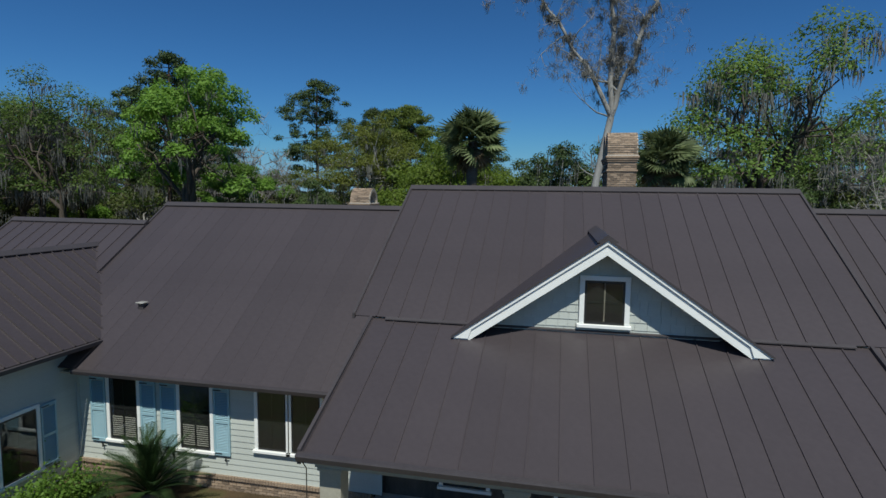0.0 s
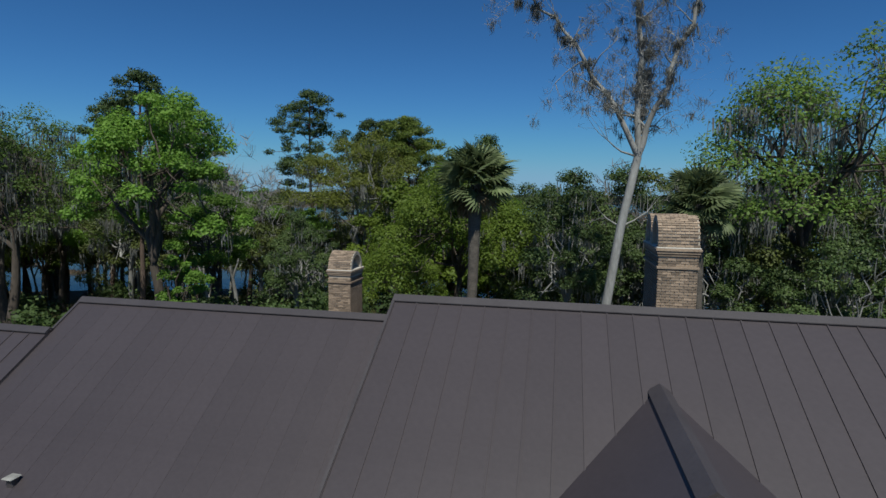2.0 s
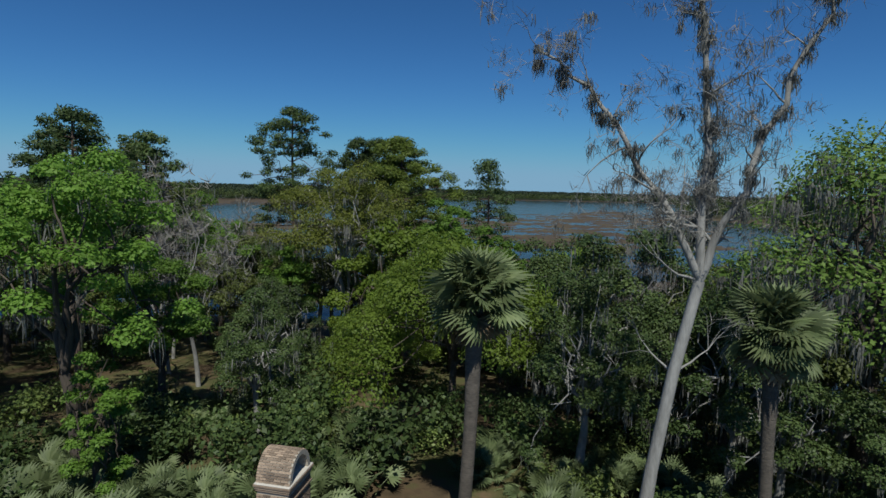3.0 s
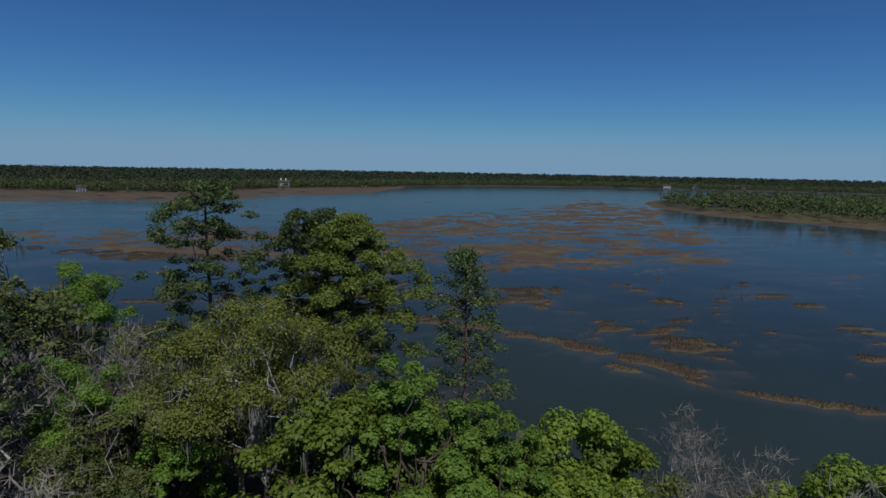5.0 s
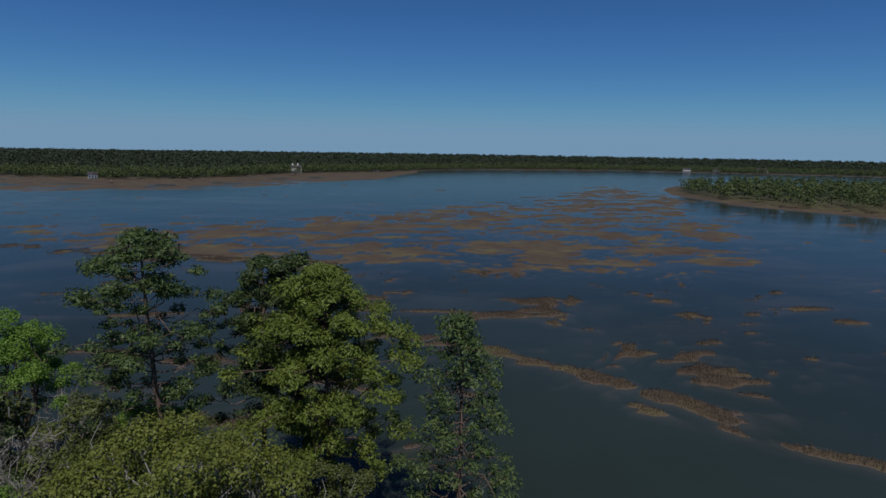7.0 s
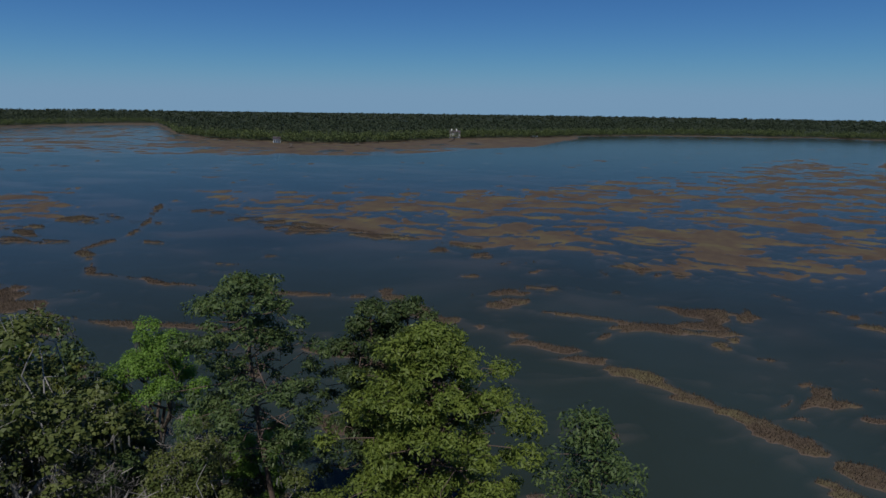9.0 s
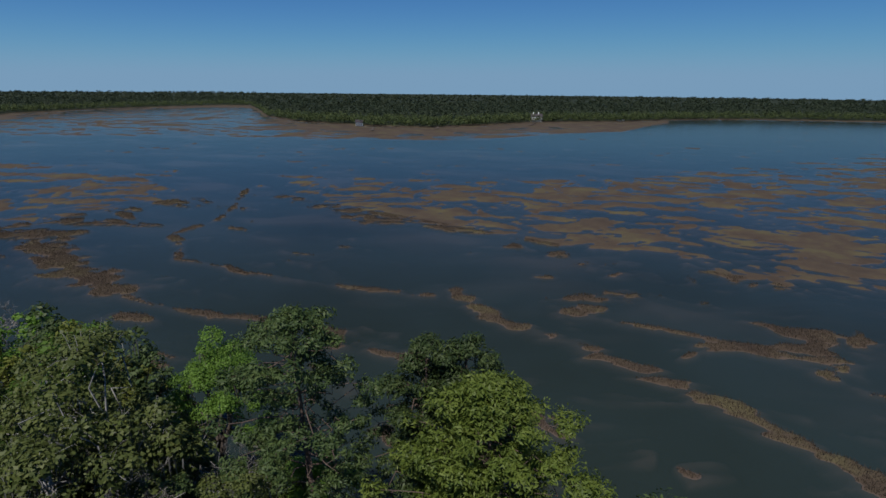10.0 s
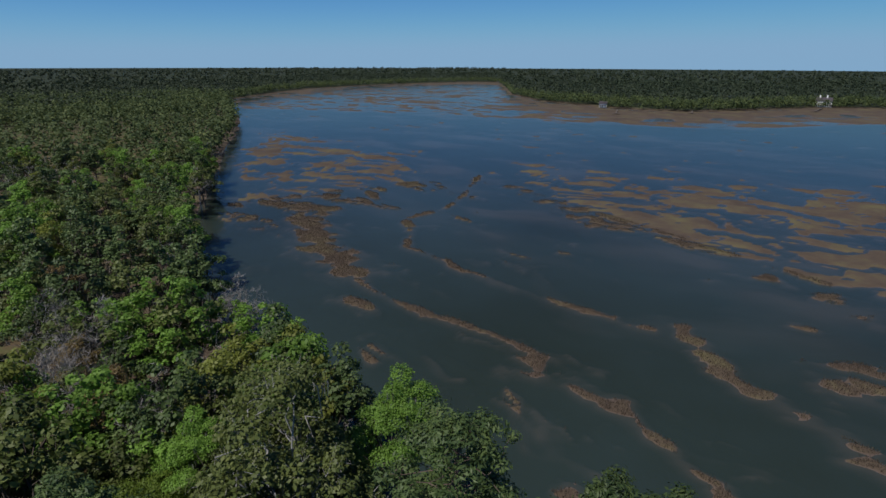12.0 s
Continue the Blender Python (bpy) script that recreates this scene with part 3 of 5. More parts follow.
for side in (-1, 1):
    for name, top, low, y0, y1 in (("rake_board", -0.075, -0.32, DY - 0.02, DY + 0.03), ("rake_moulding", -0.02, -0.11, DY - 0.055, DY + 0.03)):
        bm = bmesh.new()
        prism(bm, [(AX, AZ + top), (AX + side * DX, AZ - DS * DX + top), (AX + side * (DX - 0.35), AZ - DS * DX + top), (AX + side * (DX - 0.42), AZ - DS * (DX - 0.42) + low), (AX, AZ + low)], y0, y1, "y")
        part(name, bm, WHITE, dormer)
    bm = bmesh.new()
    prism(bm, [(AX, AZ - 0.13), (AX + side * DX, AZ - DS * DX - 0.13), (AX + side * DX, AZ - DS * DX - 0.17), (AX, AZ - 0.17)], DY + 0.03, -4.95, "y")
    part("soffit", bm, TIMBER, dormer)
    bm = bmesh.new()
    prism(bm, [(AX, AZ + 0.02), (AX + side * DX, AZ - DS * DX + 0.02), (AX + side * DX, AZ - DS * DX - 0.03), (AX, AZ - 0.03)], DY - 0.08, DY, "y")
    part("drip_edge", bm, ROOF_TRIM, dormer)
# cedar-style shingles of the gable, row by row
rs = random.Random(4)
shingle_me = {}
for row in range(11):
    z0 = 12.36 + row * 0.155
    x = AX - DX - rs.random() * 0.2
    while x < AX + DX:
        w = rs.choice((0.16, 0.20, 0.24, 0.28))
        reach = (AZ - 0.2 - z0 - 0.15) / DS
        if abs(x + w / 2 - AX) + w / 2 < reach:
            if w not in shingle_me:
                bm = bmesh.new()
                prism(bm, [(-0.030, 0), (0, 0), (0, 0.165), (-0.014, 0.165)], 0.003, w - 0.003)
                shingle_me[w] = bpy.data.meshes.new("shingle")
                bmesh.ops.recalc_face_normals(bm, faces=bm.faces)
                bm.to_mesh(shingle_me[w])
                bm.free()
            ob = part("shingle", shingle_me[w], SIDING, dormer)
            ob.matrix_basis = Matrix.Translation((x, -4.95, z0 + rs.uniform(-0.004, 0.004)))
        x += w


# ---------------------------------------------------------------- windows and shutters
PANE, n, l, b = shader("clear_pane", 0.03, 0, 0.5)
tr, gs, mx = n.new("ShaderNodeBsdfTransparent"), n.new("ShaderNodeBsdfGlossy"), n.new("ShaderNodeMixShader")
tr.inputs[0].default_value, gs.inputs[0].default_value, gs.inputs["Roughness"].default_value = (0.75, 0.78, 0.78, 1), (0.9, 0.95, 1, 1), 0.02
mx.inputs[0].default_value = 0.07
l.new(tr.outputs[0], mx.inputs[1])
l.new(gs.outputs[0], mx.inputs[2])
l.new(mx.outputs[0], n["Material Output"].inputs[0])


def window(at, w, h, blinds=True, bars=True, trim=0.09):
    """A sash window in a white frame; its own x runs along the wall, -y faces out."""
    win = new("window")
    win.parent = house
    win.matrix_basis = at
    part("frame", boxes((-trim, 0, -0.05, 0.02, 0, h), (w, w + trim, -0.05, 0.02, 0, h), (-trim, w + trim, -0.05, 0.02, h, h + trim), bevel=0.006), WHITE, win)
    part("sill", boxes((-trim - 0.04, w + trim + 0.04, -0.09, 0.02, -0.075, -0.002), bevel=0.008), WHITE, win)
    part("sash", boxes((0, 0.045, -0.025, 0.01, 0, h), (w - 0.045, w, -0.025, 0.01, 0, h), (0.045, w - 0.045, -0.025, 0.01, 0, 0.06), (0.045, w - 0.045, -0.025, 0.01, h - 0.05, h), (0.045, w - 0.045, -0.027, 0.008, h * 0.5 - 0.02, h * 0.5 + 0.02)), FRAME, win)
    # thin sheet behind the pane: the room's darkness is put into its colour
    part("room", boxes((0.002, w - 0.002, -0.0195, -0.0165, 0.002, h - 0.002)), ROOM_SHADE, win)
    if blinds:
        for s in range(2):
            x0, x1 = (0.07, w * 0.5 - 0.03) if s == 0 else (w * 0.5 + 0.03, w - 0.07)
            bl = part("blind", boxes(*[(x0, x1, -0.0245, -0.0195, 0.1 + k * 0.055, 0.1 + k * 0.055 + 0.024) for k in range(int(h * 0.36 / 0.055))]), CONCRETE, win, "pale louvred inside shutter")
    if bars:
        part("muntin", boxes((w / 2 - 0.012, w / 2 + 0.012, -0.029, -0.02, 0.06, h - 0.05)), MORTAR if h < 1 else FRAME, win)
    pn = part("pane", boxes((0.04, w - 0.04, -0.0315, -0.0295, 0.05, h - 0.05)), PANE, win)
    pn.visible_shadow = False
    return win


def shutter(at, w, h):
    sh = new("shutter")
    sh.parent = house
    sh.matrix_basis = at
    sh["label"] = "pale blue louvred shutter"
    part("frame", boxes((0, 0.05, -0.045, 0, 0, h), (w - 0.05, w, -0.045, 0, 0, h), (0.05, w - 0.05, -0.045, 0, 0, 0.09), (0.05, w - 0.05, -0.045, 0, h - 0.09, h), (0.05, w - 0.05, -0.045, 0, h * 0.5 - 0.04, h * 0.5 + 0.04), bevel=0.004), SHUTTER, sh)
    bm = bmesh.new()
    for k in range(int((h - 0.2) / 0.04)):
        z = 0.1 + k * 0.04
        if abs(z - h * 0.5) > 0.05:
            box(bm, 0.05, w - 0.05, -0.035, -0.005, -0.003, 0.003, m=Matrix.Translation((0, 0, z)) @ Matrix.Translation((0, -0.02, 0)) @ Matrix.Rotation(radians(38), 4, "X") @ Matrix.Translation((0, 0.02, 0)))
    part("louvre", bm, SHUTTER, sh)
    part("holdback", boxes((w * 0.6, w * 0.9, -0.06, -0.045, -0.05, -0.03), (w * 0.72, w * 0.78, -0.07, -0.045, -0.14, -0.03)), IRON, sh, "black iron shutter dog")
    part("hinge", boxes((w * 0.02, w * 0.5, -0.055, -0.045, 0.04, 0.065), (w * 0.02, w * 0.5, -0.055, -0.045, h - 0.07, h - 0.045)), IRON, sh, "black iron strap hinge")


def facing(x, y, z, turn=0):
    return Matrix.Translation((x, y, z)) @ Matrix.Rotation(radians(turn), 4, "Z")


WY = WALL_Y - 0.03
window(facing(-6.76, WY, 8.78), 0.82, 1.66)
window(facing(-4.70, WY, 8.76), 0.84, 1.66)
window(facing(-2.56, WY, 8.95), 0.74, 1.52, False)
window(facing(-1.68, WY, 8.95), 0.74, 1.52, False)
for x, w in ((-7.34, 0.46), (-5.84, 0.44), (-5.26, 0.46), (-3.76, 0.44)):
    shutter(facing(x, WY, 8.68), w, 1.72)
window(facing(WING_X + 0.03, -6.82, 8.42, 90), 0.90, 1.52, False)
shutter(facing(WING_X + 0.03, -5.80, 8.36, 90), 0.42, 1.60)
shutter(facing(WING_X + 0.03, -7.36, 8.36, 90), 0.42, 1.60)
window(facing(4.98, -4.98, 12.60), 0.79, 0.90, False, True, 0.10)

# lapped boards of the walls
board_me = {}


def boards(at, length, z0, z1, step=0.152):
    key = round(length, 3)
    if key not in board_me:
        bm = bmesh.new()
        prism(bm, [(-0.026, 0), (0, 0), (0, step + 0.01), (-0.008, step + 0.01)], 0, length)
        board_me[key] = bpy.data.meshes.new("siding_board")
        bmesh.ops.recalc_face_normals(bm, faces=bm.faces)
        bm.to_mesh(board_me[key])
        bm.free()
    for k in range(int((z1 - z0) / step)):
        ob = part("siding_board", board_me[key], SIDING, house)
        ob.matrix_basis = at @ Matrix.Translation((0, 0, z0 + k * step))


boards(facing(-7.72, WALL_Y, 0), 8.3, 8.16, 10.7)
boards(facing(WING_X, -13.5, 0, 90), 8.8, 7.95, 11.2)
part("corner_board", boxes((-7.84, -7.70, WALL_Y - 0.03, WALL_Y + 0.1, 7.9, 10.66), bevel=0.006), SIDING, house)

# ---------------------------------------------------------------- bricks
def brick_mesh(w, h=0.058, d=0.02):
    bm = bmesh.new()
    vs = box(bm, 0, w, -d, 0.01, 0, h)
    for v in vs:
        if v.co.y < -d * 0.5:
            v.co.x += 0.003 if v.co.x < w / 2 else -0.003
            v.co.z += 0.003 if v.co.z < h / 2 else -0.003
    me = bpy.data.meshes.new("brick")
    bmesh.ops.recalc_face_normals(bm, faces=bm.faces)
    bm.to_mesh(me)
    bm.free()
    me.materials.append(BRICK)
    return me


BR = {k: brick_mesh(k) for k in (0.193, 0.092, 0.14, 0.06)}
COURSE = 0.0677


def lay(parent, at, length, z0, z1, single=True):
    """Courses of brick on a face; at: its left foot, x along it, -y outwards."""
    rnd = random.Random(int(length * 1000 + z0 * 10))
    soup_ = Soup()
    for c in range(int((z1 - z0) / COURSE)):
        x, first = 0.0, True
        while x < length - 0.05:
            w = 0.092 if (first and c % 2) else 0.193
            if x + w > length:
                w = max(k for k in (0.06, 0.092, 0.14, 0.193) if k <= length - x + 0.012)
            m = at @ Matrix.Translation((x, rnd.uniform(-0.003, 0.003), z0 + c * COURSE + 0.005))
            if single:
                part("brick", BR[w], BRICK, parent).matrix_basis = m
            else:
                me = BR[w]
                v = np.array([tuple(m @ q.co) for q in me.vertices])
                soup_.add(v, [tuple(p.vertices) for p in me.polygons])
            x, first = x + w + 0.010, False
    if not single:
        tagged(part("brickwork", soup_.out(), BRICK, parent), kind="stuff")


def vault(parent, x0, x1, yc, half, z0, rise):
    """A small brick barrel over the flue, open at both ends."""
    pts = [(yc + half * math.cos(a), z0 + rise * math.sin(a)) for a in np.linspace(0, math.pi, 15)]
    inner = [(yc + (half - 0.13) * math.cos(a), z0 + (rise - 0.13) * math.sin(a)) for a in np.linspace(math.pi, 0, 15)]
    bm = bmesh.new()
    prism(bm, pts + inner, x0, x1)
    part("flue_cap", bm, MORTAR, parent)
    rows = max(8, int(math.pi * math.sqrt((half * half + rise * rise) / 2) / 0.069))
    for r in range(rows):
        a = math.pi * (r + 0.5) / rows
        ny, nz = math.cos(a) / half, math.sin(a) / rise
        nl = math.hypot(ny, nz)
        tilt = math.atan2(nz / nl, -ny / nl)
        y, z = yc + half * math.cos(a), z0 + rise * math.sin(a)
        x, first = x0, True
        while x < x1 - 0.05:
            w = 0.092 if (first and r % 2) else 0.193
            if x + w > x1:
                w = max(k for k in (0.06, 0.092, 0.14, 0.193) if k <= x1 - x + 0.012)
            ob = part("brick", BR[w], BRICK, parent)
            ob.matrix_basis = Matrix.Translation((x, y, z)) @ Matrix.Rotation(-tilt, 4, "X") @ Matrix.Translation((0, 0, -0.03))
            x, first = x + w + 0.010, False


def chimney(label, x0, x1, y0, y1, foot, ledge, crown, vaults, shown):
    ch = thing("chimney", label, "chimney", group="brick chimneys")
    t = 0.021
    part("core", boxes((x0 + t, x1 - t, y0 + t, y1 - t, foot, ledge - 0.02)), MORTAR, ch)
    neck = ledge - 0.50
    faces = {"front": (facing(x0, y0 + t, 0), x1 - x0), "right": (facing(x1 - t, y0, 0, 90), y1 - y0), "left": (facing(x0 + t, y1, 0, -90), y1 - y0)}
    for name, (at, ln) in faces.items():
        lay(ch, at, ln, max(foot, ledge - shown), ledge - 0.22, name == "front")
    for z, out, hgt in ((neck, 0.030, 0.06), (ledge - 0.20, 0.020, 0.06), (ledge - 0.135, 0.04, 0.06), (ledge - 0.07, 0.065, 0.06)):
        part("corbel", boxes((x0 - out, x1 + out, y0 - out, y1 + out, z, z + hgt), bevel=0.006), BRICK, ch)
    part("wash", boxes((x0 - 0.05, x1 + 0.05, y0 - 0.05, y1 + 0.05, ledge - 0.012, ledge + 0.022), bevel=0.012), CONCRETE, ch, "pale cement wash")
    for yc, half in vaults:
        vault(ch, x0 - 0.02, x1 + 0.02, yc, half, ledge + 0.02, crown - ledge - 0.03)
    return ch


chimney("tan brick chimney with two arched flue caps beside the ridge", 5.90, 6.80, 2.13, 4.20, 13.6, 16.51, 17.28, ((2.68, 0.52), (3.68, 0.49)), 2.2)
chimney("tan brick chimney with an arched cap behind the house", -5.20, -4.28, 8.08, 9.40, 7.6, 14.73, 15.44, ((8.72, 0.60),), 3.6)

# brick footing under the boards
foot = new("brick_footing")
foot.parent = house
part("core", boxes((-7.75, 0.3, WALL_Y - 0.02, WALL_Y + 0.1, 7.5, 8.15)), MORTAR, foot)
lay(foot, facing(-7.75, WALL_Y - 0.02, 0), 7.9, 7.72, 8.06)
bm = bmesh.new()
for k in range(105):
    box(bm, -7.75 + k * 0.077, -7.75 + k * 0.077 + 0.066, WALL_Y - 0.09, WALL_Y, 8.075, 8.165)
tagged(part("brick_cap", bm, BRICK, foot), kind="stuff")

# ---------------------------------------------------------------- porch
for x in (0.62, 3.72, 6.8, 9.7):
    col = new("porch_column")
    col.parent = house
    part("shaft", boxes((x, x + 0.38, -8.22, -7.86, 7.8, 10.62), bevel=0.012), TIMBER, col)
    part("capital", boxes((x - 0.03, x + 0.41, -8.25, -7.83, 10.56, 10.63), bevel=0.01), TIMBER, col)
strip("porch_beam", [(-8.24, 10.62), (-7.84, 10.62), (-7.84, 10.88), (-8.24, 10.88)], 0.55, 10.15, TIMBER, house)
strip("porch_soffit", [(-8.45, 10.86), (-4.5, 10.86), (-4.5, 10.89), (-8.45, 10.89)], 0.5, 10.15, TIMBER, house)
strip("porch_floor", [(-8.4, 7.5), (-4.5, 7.5), (-4.5, 8.1), (-8.4, 8.1)], 0.4, 10.3, CONCRETE, house)
# sheet over the siding; the deep porch's shade is put into its dark colour
part("porch_wall", boxes((0.3, 10.3, -4.50, -4.45, 7.7, 10.9)), BARK, house, "porch back wall, coloured dark in place of the porch shade")
window(facing(2.0, -4.53, 8.5), 1.0, 1.9, False)
window(facing(4.6, -4.53, 8.5), 1.0, 1.9, False)
down = Soup()
down.add(*tube([(0.48, -8.55, 10.85), (0.5, -8.45, 10.7), (0.5, -8.42, 7.8)], [0.009, 0.009, 0.009], 6))
part("rain_chain", down.out(), IRON, porch_roof)

# ---------------------------------------------------------------- small things
vent = thing("roof_vent", "small grey metal vent on the roof", "vent", (-6.82, -3.42, 14.19 + 0.656 * -3.42))
part("stack", boxes((-0.08, 0.08, -0.07, 0.09, -0.1, 0.14), bevel=0.01), ROOF_TRIM, vent)
part("hood", boxes((-0.12, 0.12, -0.14, 0.11, 0.13, 0.17), bevel=0.02), GREYBARK, vent)
post = thing("well_pipe", "white plastic standpipe on the sandy ground", "pipe", (-17.5, 13.2, 7.7))
v, f = tube([(0, 0, 0), (0, 0, 1.45)], [0.06, 0.06], 10)
part("pipe", (v, f), PVC, post)
part("cap", boxes((-0.15, 0.15, -0.12, 0.12, 1.42, 1.60), bevel=0.04), PVC, post)


def feather(rng, length):
    """One stiff arching cycad frond along +x with fine leaflets."""
    s = Soup()
    path = [(length * t, 0, length * (0.62 * t - 0.42 * t * t)) for t in np.linspace(0, 1, 7)]
    s.add(*tube(path, np.linspace(0.014, 0.004, 7), 4))
    for k in range(34):
        t = 0.12 + 0.86 * k / 33
        p = np.array((length * t, 0, length * (0.62 * t - 0.42 * t * t)))
        ln = 0.20 * math.sin(math.pi * (0.15 + 0.8 * t)) + 0.03
        for side in (-1, 1):
            e = p + np.array((0.55 * ln, side * ln * 0.85, 0.25 * ln))
            u = np.array((0.014, 0, 0))
            s.add([p - u, p + u, e + u * 0.2, e - u * 0.2], [(0, 1, 2, 3)])
    return s.out()


def sago(x, y, z):
    rng = np.random.default_rng(8)
    t = thing("sago_palm", "dark green sago palm in the bed by the wall", "palm", (x, y, z))
    trunk = part("trunk", tube([(0, 0, 0), (0, 0, 0.35), (0, 0, 0.5)], [0.17, 0.19, 0.12], 10), PALMBARK, t)
    me = None
    for k in range(60):
        ob = part("frond", feather(rng, 1.45) if me is None else me, SAGO, t)
        me = ob.data
        f = k / 60
        ob.matrix_basis = Matrix.Translation((0, 0, 0.45)) @ Euler((rng.uniform(-0.2, 0.2), -radians(-4 + 80 * f + rng.uniform(-6, 6)), k * 2.399), "XYZ").to_matrix().to_4x4() @ Matrix.Scale(rng.uniform(0.85, 1.08), 4)


sago(-4.6, -6.0, 7.8)


def cottage(name, label, x, y, w, d, h, turn, chimneys=0, roof=ROOF):
    """A far house: walls, pitched roof, windows, porch posts."""
    t = thing(name, label, "house", group="houses on the far shore")
    z = max(0.6, float(height(np.array([float(x)]), np.array([float(y)]))[0])) - 0.1
    t.matrix_basis = Matrix.Translation((x, y, z)) @ Matrix.Rotation(radians(turn), 4, "Z")
    part("wall", boxes((-w / 2, w / 2, -d / 2, d / 2, 0, h)), WHITE, t)
    bm = bmesh.new()
    prism(bm, [(-d / 2 - 0.6, h), (0, h + d * 0.42), (d / 2 + 0.6, h)], -w / 2 - 0.5, w / 2 + 0.5)
    part("roof", bm, roof, t)
    n_ = max(2, int(w / 2.4))
    for fl in range(1 if h < 4 else 2):
        for k in range(n_):
            cx = -w / 2 + w * (k + 0.5) / n_
            part("window", boxes((cx - 0.5, cx + 0.5, -d / 2 - 0.03, -d / 2 + 0.02, 1.0 + fl * 3.0, 2.6 + fl * 3.0)), GLASS, t)
    for k in range(chimneys):
        cx = (-0.3 + 0.45 * k) * w
        part("chimney", boxes((cx - 0.7, cx + 0.7, -0.6, 0.6, h, h + d * 0.42 + 2.6)), WHITE, t)
    for k in range(n_):
        cx = -w / 2 + w * (k + 0.5) / n_ + w / n_ / 2
        part("porch_post", boxes((cx - 0.15, cx + 0.15, -d / 2 - 2.2, -d / 2 - 1.9, 0, 2.9)), WHITE, t)
    part("porch_roof", boxes((-w / 2, w / 2, -d / 2 - 2.4, -d / 2, 2.9, 3.1)), roof, t)


cottage("mansion", "white two-storey river house with tall chimneys", -398, 842, 17, 11, 7.0, 25, 2)
cottage("boathouse", "small white boathouse on the far bank", -530, 585, 9, 8, 4.2, 40)
cottage("cottage", "white cottage among the trees of the far shore", -306, 962, 12, 8, 5.5, 15)
cottage("cottage", "white cottage among the trees of the far shore", 290, 1335, 16, 9, 5.5, -10)
cottage("cottage", "white cottage among the trees of the far shore", 356, 1352, 14, 9, 6.0, -15)
cottage("cottage", "white cottage among the trees of the far shore", 455, 1370, 22, 9, 5.0, -15)
for x, y, ln, turn in ((-385, 815, 60, 20), (-488, 566, 50, 42), (-440, 640, 40, 35)):
    t = thing("dock", "grey wooden dock over the marsh edge", "dock", group="docks on the far shore")
    t.matrix_basis = Matrix.Translation((x, y, 0)) @ Matrix.Rotation(radians(turn), 4, "Z")
    part("deck", boxes((-0.9, 0.9, -ln, 0, 1.3, 1.5)), BARK, t)
    part("platform", boxes((-4, 4, -ln - 5, -ln, 1.3, 1.5)), BARK, t)
    for k in range(int(ln / 4)):
        part("pile", boxes((-0.8, -0.55, -k * 4 - 0.3, -k * 4, -1.4, 1.3)), BARK, t)
        part("pile", boxes((0.55, 0.8, -k * 4 - 0.3, -k * 4, -1.4, 1.3)), BARK, t)


# ---------------------------------------------------------------- trees
def limb(rng, start, way, length, r0, wander=0.18, steps=5, lift=0.05):
    p, d, path, rad = np.array(start, float), np.array(way, float), [np.array(start, float)], [r0]
    d /= np.linalg.norm(d)
    for k in range(steps):
        d = d + rng.normal(size=3) * wander
        d[2] += lift
        d /= np.linalg.norm(d)
        p = p + d * length / steps
        path.append(p.copy())
        rad.append(r0 * (1 - 0.75 * (k + 1) / steps))
    return path, rad, d


def branching(rng, wood, start, way, length, r0, depth, tips, spread=0.7, kids=3, shrink=0.62, sides=6, wander=0.16, lift=0.05):
    path, rad, d = limb(rng, start, way, length, r0, wander, 5 if depth > 1 else 3, lift)
    wood.add(*tube(path, rad, max(3, sides)))
    if depth == 0:
        tips.append(path[-1])
        tips.append((path[-1] + path[-2]) / 2)
        return
    for k in range(kids):
        at = path[-1] if k == 0 else path[rng.integers(max(1, len(path) - 3), len(path))]
        w = d + rng.normal(size=3) * spread
        w[2] = w[2] * 0.8 + 0.12
        branching(rng, wood, at, w, length * shrink * rng.uniform(0.75, 1.2), rad[-2] * 0.8, depth - 1, tips, spread, kids, shrink, sides - 1, wander, lift)


def strands(rng, tips, n, lo, hi, width=0.038, loose=1.0):
    """Grey moss hanging from limbs in ragged tapering strips."""
    s = Soup()
    for k in range(n):
        if k % 6 == 0:
            base = tips[rng.integers(len(tips))] + rng.normal(size=3) * (0.3, 0.3, 0.15) * loose
            most = rng.uniform(lo, hi) * rng.uniform(0.5, 1)
        p = base + rng.normal(size=3) * (0.16, 0.16, 0.08) * (0.4 + 0.6 * loose)
        ln, a = most * rng.uniform(0.35, 1), rng.uniform(0, math.pi)
        w = width * rng.uniform(0.5, 1.3)
        u = np.array((math.cos(a), math.sin(a), 0)) * w
        j = rng.normal(size=3) * 0.08
        mid, end = p - (0, 0, ln * 0.5) + j, p - (0, 0, ln)
        s.add([p - u * 0.5, p + u * 0.5, mid + u * 0.6, mid - u * 0.6, end + u * 0.1, end - u * 0.1], [(0, 1, 2, 3), (3, 2, 4, 5)])
    return s.out()


